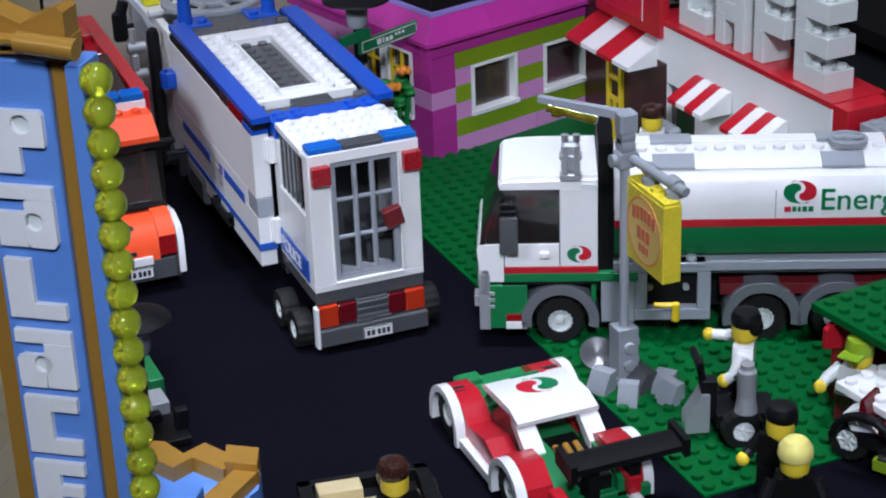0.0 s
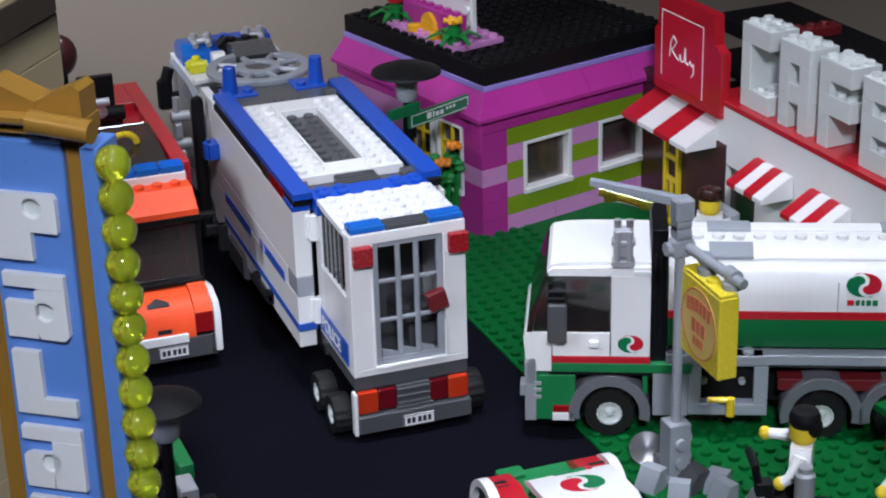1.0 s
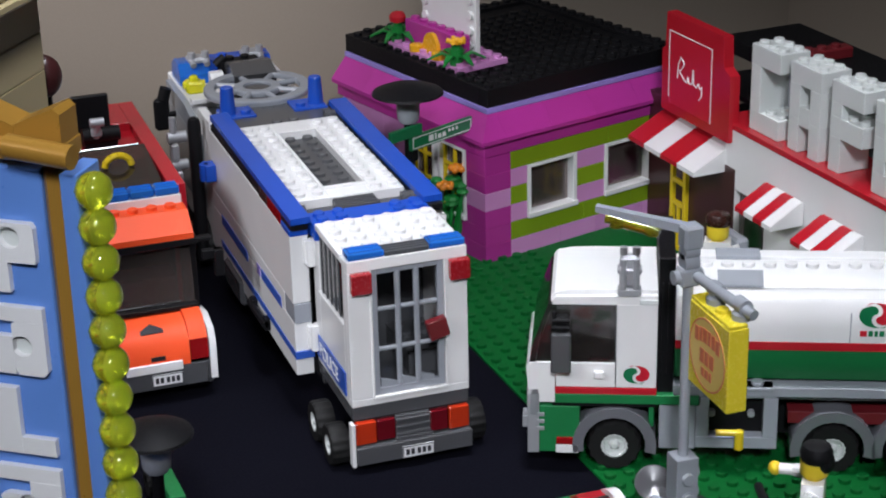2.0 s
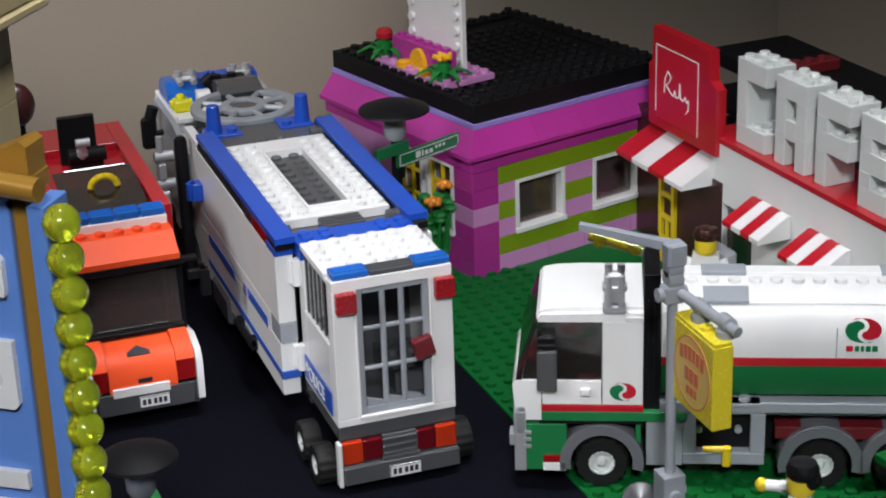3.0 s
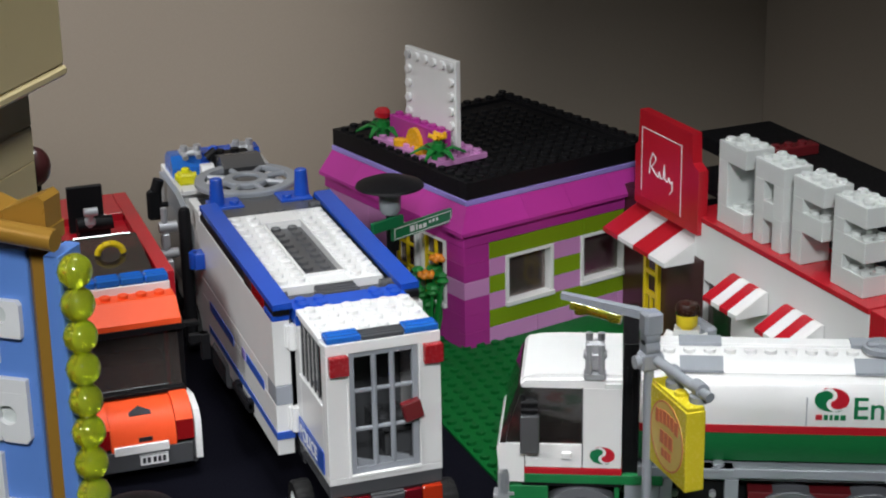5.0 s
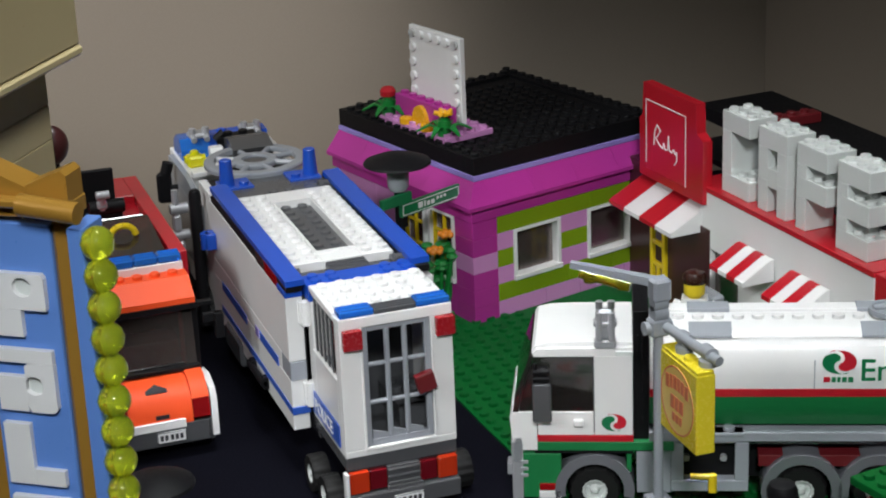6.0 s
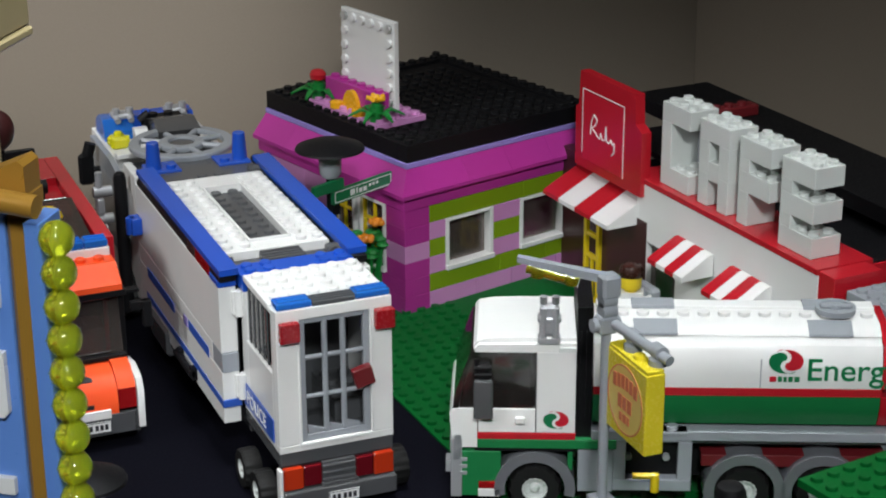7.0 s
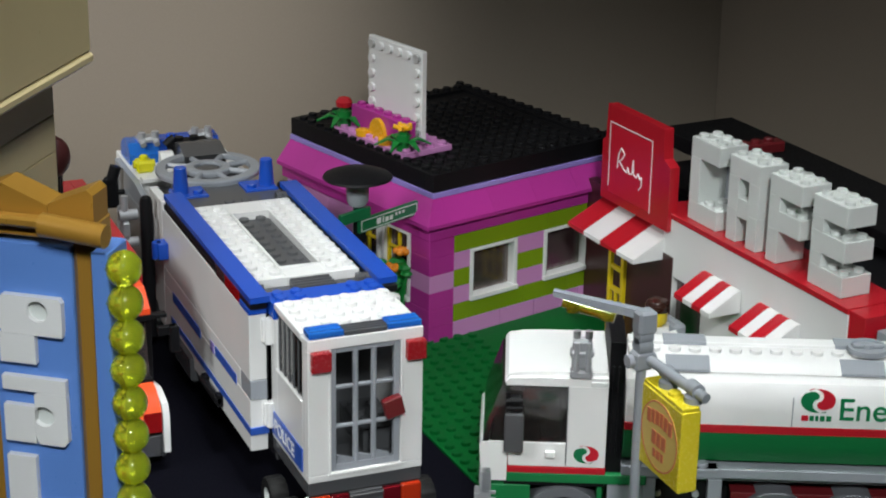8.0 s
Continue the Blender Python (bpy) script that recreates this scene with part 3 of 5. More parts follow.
for i in range(4):
    x = -21.4 + 10.8 * i
    lb = B().box(x, 40.3, 78.7, x + 10.6, 47.8, 82.4, 0.7).rod((x + 0.8, 42.4, 82.3), (x + 9.8, 42.4, 82.3), 0.8, 8).rod((x + 0.8, 45.6, 82.3), (x + 9.8, 45.6, 82.3), 0.8, 8)
    part("blue_lamp", lb, T_BLUE, fl, "clear blue lamp block")
parts("red_bed_wall", ((-26, 49, 17, -19, 172, 80), (19, 49, 17, 26, 172, 80), (-18.9, 140, 17, 18.9, 172, 80)), RED, fl)
part("red_bed", B().prism([(54.1, 17), (54.1, 66), (96, 66), (100, 74), (139.9, 76), (139.9, 17)], "x", -18.9, 18.9), RED, fl)
part("smoky_panel", B().prism([(52, 76.4), (52, 78), (96, 84), (96, 82.4)], "x", -17.5, 17.5), T_DARK, fl, "dark see-through panel")
# A chrome rod stands in for the highlight along the panel's edge.
part("glint_strip", B().rod((-12, 96.4, 84), (15, 96.4, 84), 0.4, 6), CHROME, fl)
hook = B()
for i in range(6):
    a, e = radians(30 * i), radians(30 * i + 30)
    hook.rod((2 - 6 * math.cos(a), 76, 82 + 5 * math.sin(a)), (2 - 6 * math.cos(e), 76, 82 + 5 * math.sin(e)), 1.5, 8)
part("yellow_hook", hook, YELLOW, fl)
part("winch", B().box(-6, 116, 74.5, 9, 128, 84, 0.6).rod((-7, 116, 84), (10, 116, 84), 3.4, 16), BLACK, fl)
part("winch_back", B().box(-9, 128.2, 76, 8, 131.2, 99, 0.5), BLACK, fl)
part("winch_arm", B().rod((-1, 114, 84), (-1, 110, 92), 1.8).rod((-4, 110, 92), (2.4, 110, 92), 2.0).box(-3.4, 111, 84.5, 1.4, 115, 88, 0.6), SILVER, fl)

# ---- tanker lorry ----
tk = thing("tanker_lorry", "white green and red toy fuel tanker lorry", "toy lorry", 93.7, -37.8, 0, -24.26)
parts("cab_wall", ((0.2, 0, 37.3, 15.6, 4, 72), (-22.6, 0, 37.3, 0, 3.4, 47.6), (-22.6, 44, 37.3, 15.6, 48, 72), (13, 4.05, 37.3, 15.6, 43.95, 72)), WHITE, tk)
part("cab_nose", B().prism([(-29.5, 30.5), (-33, 33), (-34, 45.4), (-33, 47.2), (-23, 47.2), (-23, 30.5)], "y", 0.4, 47.6), WHITE, tk)
part("cab_floor", B().box(-23, 1, 34.4, 15.6, 47, 37.2), GREEN, tk)
part("red_line", B().box(-23, -0.3, 34.4, 15.8, 47.8, 37.2), RED, tk)
part("green_line", B().box(-23, -0.2, 30.4, 32, 47.8, 34.3), GREEN, tk)
part("black_line", B().box(-24, 0.4, 28.9, 15.8, 47.6, 30.3), BLACK, tk)
low = B().box(-29, 0.2, 9.0, -13.5, 47.6, 28.8).box(13, 1.5, 20, 15, 47, 28.8)
part("green_skirt", low, GREEN, tk)
part("front_lamp", B().box(-33.5, 0, 8.5, -29, 48, 34).box(-35.6, 3, 18, -33.3, 10, 23), SILVER, tk)
part("headlight", B().box(-33.9, 3, 27, -33.2, 16, 35, 0.3).box(-32.6, -0.4, 25, -29.4, 0.4, 36, 0.3), T_CLEAR, tk)
part("grille_bar", B().box(-30, -0.3, 24.5, -27, 0.4, 26, .1).box(-30, -0.3, 21.5, -27, 0.4, 23, .1).box(-30, -0.3, 18.5, -27, 0.4, 20, .1), SILVER, tk)
part("step_lamp", B().box(-22.4, -0.7, 12.6, -15, 0.4, 15.6), T_RED, tk)
part("step", B().box(-22.6, -0.8, 9, -13.8, 0.6, 12.4), WHITE, tk)
rp = [(-24.4, 71.8), (-24.6, 73.6), (-23.2, 75.4), (-18, 76.6), (-8, 77.0), (15.6, 77.0), (15.6, 71.8)]
part("cab_roof", B().prism(rp, "y", 2.6, 45.4).prism([(-23.8, 71.8), (-24.0, 73.2), (-22.6, 74.8), (15.6, 75.6), (15.6, 71.8)], "y", 0.2, 2.55).prism([(-23.8, 71.8), (-24.0, 73.2), (-22.6, 74.8), (15.6, 75.6), (15.6, 71.8)], "y", 45.45, 47.8), WHITE, tk)
part("roof_seam", B().box(8.8, -0.3, 72.0, 15.7, 0.4, 74.2), GREYW, tk)
part("windscreen", B().prism([(-32.8, 47.3), (-31.4, 55), (-25.6, 71.6), (-23.6, 71.6), (-29.2, 55), (-30.4, 47.3)], "y", 0.8, 47.2), T_DARK, tk)
part("side_window", B().box(-22.5, 0.6, 47.7, 0, 1.4, 71.4, .1), T_DARK, tk)
part("window_post", B().prism([(-30.2, 47.3), (-29.0, 55), (-23.4, 71.6), (-22.2, 71.6), (-22.2, 47.3)], "y", 1.5, 2.3), T_DARK, tk)
part("side_window", B().box(-22.5, 46.6, 47.7, 0, 47.4, 71.4, .1), T_DARK, tk)
part("seat", B().box(-2, 6, 39, 12, 42, 60).box(-10, 6, 39, -2, 42, 48), DRED, tk)
part("steering_wheel", B().rev([(6, 0), (6, 1.4)], (-14, 14, 52), "z", 18), BLACK, tk)
part("door_seam", B().box(-0.15, -0.06, 38.7, 0.25, 0.5, 72, 0.02), DGREY, tk)
part("door_handle", B().box(-8.2, -1.8, 41.6, -4.2, 0.2, 44.6, 0.5), WHITE, tk)
part("mirror", B().box(-24.4, -4.5, 44.8, -16.8, -1.5, 61.5, 0.6), DGREY, tk, "dark grey mirror")
part("mirror_arm", B().box(-22.4, -3.2, 61.4, -18.2, 0.4, 68, .4).rod((-24, -2.6, 63.4), (-17.4, -2.6, 63.4), 1.2).rod((-24, -2.6, 66.4), (-17.4, -2.6, 66.4), 1.2).rod((-23.4, -2.6, 62), (-23.4, -2.6, 70), 0.8), BLACK, tk)
ex = B().box(-3, -1.2, 73.5, 5.8, 4.6, 77, 0.8).box(-2.4, -0.8, 77, 5.2, 4.2, 90, 1.4).box(-3.2, -1.4, 82.4, 6, 4.8, 85.4, 0.9)
for x in (-0.9, 3.8):
    ex.rod((x, 1.6, 90), (x, 1.6, 93), 1.5).rod((x, -0.9, 77), (x, -0.9, 89), 1.2).rod((x, 1.6, 70.5), (x, 1.6, 74), 1.3)
part("horn", ex, SILVER, tk, "flat silver horn block", pose(0.0034, 0, 0.0020))


def drop_logo(parent, x, z, w, y, k=1.0, top=False, turn=0.0, first=INK_GREEN, second=INK_RED):
    """A round mark of two curling drops with a pale gap between."""
    R = w / 2
    for col, flip in ((first, 1), (second, -1)):
        h, d = 0.5 * R * math.cos(radians(135)), 0.5 * R * math.sin(radians(135))
        pts = [(R * math.cos(radians(a)), R * math.sin(radians(a))) for a in range(146, 309, 9)]
        pts += [(-h + 0.66 * R * math.cos(radians(a)), -d + 0.66 * R * math.sin(radians(a))) for a in range(276, 134, -15)]
        pts += [(h + 0.41 * R * math.cos(radians(a)), d + 0.41 * R * math.sin(radians(a))) for a in range(-40, 136, 15)]
        pts = [(px * 1.06, pz * 0.80) for px, pz in pts]
        c, s = math.cos(radians(turn)), math.sin(radians(turn))
        q = []
        for px, pz in pts:
            px, pz = px * flip, pz * flip
            q.append((px * c - pz * s, px * s + pz * c))
        vs = [(x + p[0], y + p[1], z - 0.055 * p[1]) if top else (x + p[0], y, z + p[1]) for p in q]
        me = bpy.data.meshes.new("mark")
        bm = bmesh.new()
        fc = bm.faces.new([bm.verts.new([v * k * MM for v in p]) for p in vs])
        fc.normal_update()
        bmesh.ops.triangulate(bm, faces=[fc])
        bm.to_mesh(me)
        bm.free()
        me.materials.append(col)
        ob = new("mark", me)
        ob.parent = parent


drop_logo(tk, 8, 43.0, 9.4, -0.12)
part("black_wall", B().box(15.8, 3, 34, 22, 46, 90), BLACK, tk)
parts("wall_rib", ((17.2, 2, 42, 17.8, 2.98, 80), (19.4, 2, 42, 20, 2.98, 80)), BLACK, tk, "", 1.0, 0.1)
# tank: white above, a red line, green below
top = [(0.4, 57.6), (0.2, 64), (1.0, 70), (3.4, 74.6), (8.5, 76.8), (39.5, 76.8), (44.6, 74.6), (47, 70), (47.8, 64), (47.6, 57.6)]
part("tank_top", B().prism(top, "x", 22.4, 134), WHITE, tk)
part("tank_stripe", B().box(22.4, 0.1, 54.2, 134.2, 47.9, 57.5, 0.1), RED, tk)
bot = [(0.5, 54.1), (0.9, 50), (2.2, 45), (5, 40), (9, 38.7), (39, 38.7), (43, 40), (45.8, 45), (47.1, 50), (47.5, 54.1)]
part("tank_bottom", B().prism(bot, "x", 22.4, 134), GREEN, tk)
part("tank_end", B().prism(top, "x", 134.3, 139).prism(bot, "x", 134.3, 139), RED, tk)
part("tank_seam", B().box(86.9, 0.05, 57.8, 87.3, 0.4, 70, 0.02), LGREY, tk)
dk = B().prism([(7, 76.9), (7.4, 77.6), (12.5, 80.1), (26, 80.1), (26, 76.9)], "x", 24, 134)
for i in range(13):
    dk.stud(34 + 8 * i, 20, 80.1)
part("deck", dk, WHITE, tk)
part("deck_edge", B().box(24, 26.1, 76.9, 134, 33, 81.4), WHITE, tk)
for s0 in (38, 106):
    part("deck_block", B().prism([(6.6, 76.9), (6.9, 77.9), (12.6, 80.8), (14.5, 80.8), (14.5, 76.9)], "x", s0, s0 + 17), LGREY, tk)
    part("deck_block", B().box(s0, 25.4, 80.2, s0 + 17, 33.4, 82), LGREY, tk)
part("filler_cap", B().rev([(8, 0), (8, 2.2), (6.6, 2.2), (6.4, 1.2), (2, 1.2), (1.8, 3)], (118, 22, 81.5), "z", 24).rod((112, 22, 83.6), (124, 22, 83.6), 1), LGREY, tk)
rl = B().box(22, 0.2, 34.4, 139, 47.8, 38.4).box(22, 4, 31.5, 139, 44, 34.4)
part("rail", rl, LGREY, tk)
part("underframe", B().box(22, 14, 12, 139, 34, 31), BLACK, tk)
part("red_frame", B().box(66, 3, 22, 139, 12, 27), DRED, tk)
drop_logo(tk, 96.6, 69.2, 12.6, -0.05)
for i, (a, w) in enumerate(((90.6, 2.6), (93.8, 1.6), (96, 1.2), (97.8, 1.8), (100.2, 2.0))):
    part("mark_bar", B().box(a, -0.08, 60.6, a + w, 0.3, 62.8, 0.04), INK_RED if i == 0 else INK_GREEN, tk)
lettering("tank_lettering", "Energy", 13.2, tk, facing(104.4, -0.10, 61.4, "-y"), INK_GREEN)
# side box, wheels and arches
part("tool_box", B().box(17, 1, 11, 30.9, 20, 32), LGREY, tk)
parts("box_frame", ((31, 0.4, 16.85, 36, 6, 33.5), (56.5, 0.4, 16.85, 62, 6, 33.5), (31, 0.4, 12, 62, 6, 16.8), (31, 0.6, 33.6, 62, 6, 36.7), (34, -0.4, 36.8, 60, 6, 38.4)), LGREY, tk)
part("box_back", B().box(31, 6.1, 14, 62, 10, 34), BLACK, tk)
part("box_studs", B().stud(40, 3, 38.3).stud(54, 3, 38.3), LGREY, tk)
part("valve", B().rod((37, 4, 26), (37, 2, 26), 1.4).rod((52, 4, 26), (52, 2, 26), 1.4), SILVER, tk)
part("yellow_hose", B().rod((38.5, -2.5, 20.2), (47.5, -2.5, 20.2), 1.3).rod((47.5, -2.5, 21), (47.5, -2.5, 13.5), 1.8), YELLOW, tk)
for s0 in (0, 83.2, 114):
    f = B()
    pts = [(s0 + 16.2 * math.cos(radians(a)), 12.6 + 16.2 * math.sin(radians(a))) for a in range(-12, 193, 12)]
    pts += [(s0 + 12.0 * math.cos(radians(a)), 12.6 + 12.0 * math.sin(radians(a))) for a in range(192, -13, -12)]
    f.prism(pts, "y", -0.8, 12)
    part("mudguard", f, PEARL, tk)
    g = B().prism(pts, "y", 36, 48.8)
    part("mudguard", g, PEARL, tk)
    wheel(tk, s0, 5.2, 11.9, 10.6, 10, GREYW, "y", -1)
    wheel(tk, s0, 42.8, 11.9, 10.6, 10, GREYW, "y", 1)
    part("axle", B().rod((s0, 10, 12.4), (s0, 38, 12.4), 2.4), BLACK, tk)

# ---- pink house with black roof ----
KP = 0.961
ph = thing("pink_house", "pink and lime striped toy house with black roof", "toy house", 145.0, 181.0, 0, 15.98)


def brick_row(parent, k, s0, s1, z0, z1, n0, n1, mat, lens, along="s"):
    """A course of bricks, each an object of its own."""
    a = s0
    i = 0
    while a < s1 - 0.5:
        e = min(a + lens[i % len(lens)], s1)
        i += 1
        bb = B(k)
        if along == "s":
            bb.box(a + 0.05, n0, z0 + 0.05, e - 0.05, n1, z1 - 0.05, 0.22)
        else:
            bb.box(n0, a + 0.05, z0 + 0.05, n1, e - 0.05, z1 - 0.05, 0.22)
        part("brick", bb, mat, parent)
        a = e


def window_unit(parent, k, s0, z0, w, h, n0, mat=WHITE, lattice=None, along="s"):
    """A window frame with sill, side lips and a pane; along n for a side wall."""
    def bx(q, s_0, n_0, z_0, s_1, n_1, z_1):
        return q.box(s_0, n_0, z_0, s_1, n_1, z_1, 0.2) if along == "s" else q.box(n_0, s_0, z_0, n_1, s_1, z_1, 0.2)
    q = B(k)
    bx(q, s0, n0 - 0.6, z0, s0 + 2.2, n0 + 7.6, z0 + h)
    bx(q, s0 + w - 2.2, n0 - 0.6, z0, s0 + w, n0 + 7.6, z0 + h)
    bx(q, s0 + 2.2, n0 - 0.6, z0 + h - 1.8, s0 + w - 2.2, n0 + 7.6, z0 + h)
    bx(q, s0 - 0.2, n0 - 1.8, z0, s0 + w + 0.2, n0 + 7.6, z0 + 2.6)
    fr = part("window_frame", q, mat, parent, "white window frame" if mat is WHITE else "")
    p = B(k)
    bx(p, s0 + 2.2, n0 + 4.4, z0 + 2.6, s0 + w - 2.2, n0 + 5.2, z0 + h - 1.8)
    pane = part("pane", p, T_SMOKE, fr)
    pane.visible_shadow = False
    if lattice is not None:
        g = B(k)
        for i in range(1, 2):
            bx(g, s0 + w * i / 2 - 0.9, n0 + 1.4, z0 + 2.4, s0 + w * i / 2 + 0.9, n0 + 3, z0 + h - 1.6)
        for i in range(1, 3):
            bx(g, s0 + 2, n0 + 1.4, z0 + h * i / 3 - 0.7, s0 + w - 2, n0 + 3, z0 + h * i / 3 + 0.9)
        bx(g, s0 + 2.2, n0 + 1.2, z0 + 2.6, s0 + 3.8, n0 + 3.2, z0 + h - 1.8)
        bx(g, s0 + w - 3.8, n0 + 1.2, z0 + 2.6, s0 + w - 2.2, n0 + 3.2, z0 + h - 1.8)
        part("lattice", g, lattice, fr, "yellow window lattice")


part("base", B(KP).box(-27, 0.2, 0, 101, 140, 1.4), BLACK, ph)
# front wall courses: pink at the foot, lime, then pink and lime between the windows, lime above
brick_row(ph, KP, -10.7, 100, 0.6, 10.2, 0, 7.8, PINK, (32, 24, 32, 22))
brick_row(ph, KP, -10.7, 100, 10.2, 20.0, 0, 7.8, LIME, (48, 32, 32))
for i, mt in enumerate((PINK, LIME, PINK)):
    z = 20.0 + 9.6 * i
    brick_row(ph, KP, -10.7, 0, z, z + 9.6, 0, 7.8, mt, (11,))
    brick_row(ph, KP, 32.2, 51, z, z + 9.6, 0, 7.8, mt, (19,))
    brick_row(ph, KP, 83.2, 100, z, z + 9.6, 0, 7.8, mt, (17,))
window_unit(ph, KP, 0, 20, 32.2, 28.8, 0)
window_unit(ph, KP, 51, 20, 32.2, 28.8, 0)
brick_row(ph, KP, -10.7, 100, 48.8, 58.4, 0, 7.8, LIME, (64, 32, 32))
# corner column
for i in range(7):
    part("brick", B(KP).box(-27, -0.2, 0.6 + 9.6 * i, -10.8, 16, 10.1 + 9.6 * i, 0.2), PINK if i == 3 else MAGENTA, ph)
# side wall
brick_row(ph, KP, 16, 132, 0.6, 20, -26.6, -19, MAGENTA, (32, 24), "n")
window_unit(ph, KP, 17, 20, 24, 38.4, -26.6, WHITE, YELLOW, "n")
window_unit(ph, KP, 44, 20, 24, 38.4, -26.6, WHITE, YELLOW, "n")
brick_row(ph, KP, 68, 132, 20, 58.4, -26.6, -19, PINK, (24, 32), "n")
brick_row(ph, KP, -19, 100, 0.6, 58.4, 124, 132, MAGENTA, (40,))
part("end_wall", B(KP).box(92.4, 8, 0.6, 100, 124, 58.4), MAGENTA, ph)
part("inner_floor", B(KP).box(-18, 8, 1.4, 92, 124, 3), BROWN, ph)
# eaves: dark course, sloped course, lavender edge, black rim and roof
part("eave_course", B(KP).box(-27.5, -0.6, 58.5, 100, 7, 66), MAGENTA, ph)
part("eave_course", B(KP).box(-27.5, 7.05, 58.5, -20, 136, 66), MAGENTA, ph)


def slope_piece(a, e, side):
    """A sloped roof brick with a thin lip."""
    bb = B(KP)
    if side == "front":
        bb.prism([(-4, 66.1), (-4, 68.2), (4.6, 79), (10, 79), (10, 66.1)], "x", a + 0.05, e - 0.05)
    else:
        bb.prism([(-31, 66.1), (-31, 68.2), (-21.6, 79), (-16, 79), (-16, 66.1)], "y", a + 0.05, e - 0.05)
    part("slope_brick", bb, MAGENTA, ph)


for i in range(4):
    slope_piece(-16 + 29 * i, 13 + 29 * i, "front")
for i in range(4):
    slope_piece(10 + 31.5 * i, 41.5 + 31.5 * i, "side")
crn = B(KP)
crn.put([(-31, -4, 66.1), (-16, -4, 66.1), (-16, 10, 66.1), (-31, 10, 66.1), (-31, -4, 68.2), (-16, -4, 68.2), (-16, 10, 68.2), (-31, 10, 68.2), (-21.6, 4.6, 79), (-16, 4.6, 79), (-16, 10, 79), (-21.6, 10, 79)],
        [(3, 2, 1, 0), (0, 1, 5, 4), (3, 0, 4, 7), (1, 2, 10, 9, 5), (2, 3, 7, 11, 10), (4, 5, 9, 8), (7, 4, 8, 11), (8, 9, 10, 11)])
part("corner_slope", crn, MAGENTA, ph)
part("lavender_edge", B(KP).box(-21.9, 4.4, 79.1, 105, 10, 81.9), LAVENDER, ph)
part("lavender_edge", B(KP).box(-21.9, 10.05, 79.1, -15, 136, 81.9), LAVENDER, ph)
for bx, st in (((-21, 5.2, 82, 105, 13, 91.4), [(-17 + 8 * i, 9.2) for i in range(16)]), ((-21, 13.05, 82, -13, 136, 91.4), [(-17, 17.2 + 8 * i) for i in range(15)]),
               ((-12.95, 128, 82, 96.9, 136, 91.4), [(-9 + 8 * i, 132) for i in range(14)]), ((97, 13.05, 82, 105, 136, 91.4), [(101, 17.2 + 8 * i) for i in range(16)])):
    rim = B(KP).box(*bx)
    for x, y in st:
        rim.stud(x, y, 91.4)
    part("roof_rim", rim, BLACK, ph)
rp = B(KP).box(-12.9, 13.1, 86, 96.9, 127.9, 89.6)
for i in range(13):
    for j in range(13):
        rp.stud(-9 + 8 * i, 18 + 8 * j, 89.6, seg=8)
part("roof_plate", rp, BLACK, ph)
# plants by the side wall
gb = thing("flower_bush", "green plastic bush with orange flowers", "plant", 108, 196, 0, 10)
rnd = random.Random(4)
for i in range(14):
    a, r = rnd.uniform(0, 6.28), rnd.uniform(2, 11)
    h = rnd.uniform(14, 40)
    q = B().rod((r * math.cos(a) * 0.4, r * math.sin(a) * 0.4, 0), (r * math.cos(a), r * math.sin(a), h), 1.0, 6)
    q.ball((r * math.cos(a), r * math.sin(a), h), rnd.uniform(3, 5), seg=8, squash=0.5)
    part("leaf", q, LEAF, gb)
for x, y, z in ((4, -4, 46), (-5, -8, 40)):
    q = B().ball((x, y, z), 2.4, seg=10)
    for i in range(5):
        a = 6.28 * i / 5
        q.ball((x + 3 * math.cos(a), y + 3 * math.sin(a), z), 1.8, seg=8)
    part("flower", q, AMBER, gb)

# roof sign on a pink plate
rs = thing("roof_sign", "white studded sign board on a bright pink plate", "sign", 142.4, 181.0, 91.2 * KP, 15.98)
pp = B(KP).box(-14, 35.4, 0, 18, 99.4, 3.2)
pp.studs(-14, 35.4, 4, 8, 3.2)
pp.box(-10, 40, -1.6, 14, 95, 0, 0.2)
part("pink_plate", pp, PINK, rs)
bd = B(KP).box(1.6, 41, 6.5, 4.8, 89, 54.5, 0.4)
for i in range(6):
    for yz in ((45 + 8 * i, 50.5), (45 + 8 * i, 10.5), (45, 10.5 + 8 * i), (85, 10.5 + 8 * i)):
        bd.stud(1.6, yz[0], yz[1], "x", -1)
part("board", bd, WHITE, rs)
mp = B(KP).box(-7.5, 44, 3.2, 0.3, 92, 16.4)
mp.studs(-7.5, 44, 1, 6, 16.4)
part("magenta_brick", mp, MAGENTA, rs)
part("yellow_arch", B(KP).prism([(66 + 7 * math.cos(radians(a)), 3.2 + 11.5 * math.sin(radians(a))) for a in range(0, 181, 15)], "x", -10.0, -7.6).rev([(3.8, 3.2), (3.8, 6.4), (3.2, 6.8)], (-11.5, 76, 0), "z", 16).rev([(3.8, 3.2), (3.8, 6.4), (3.2, 6.8)], (-11.5, 56, 0), "z", 16), GOLDEN, rs)


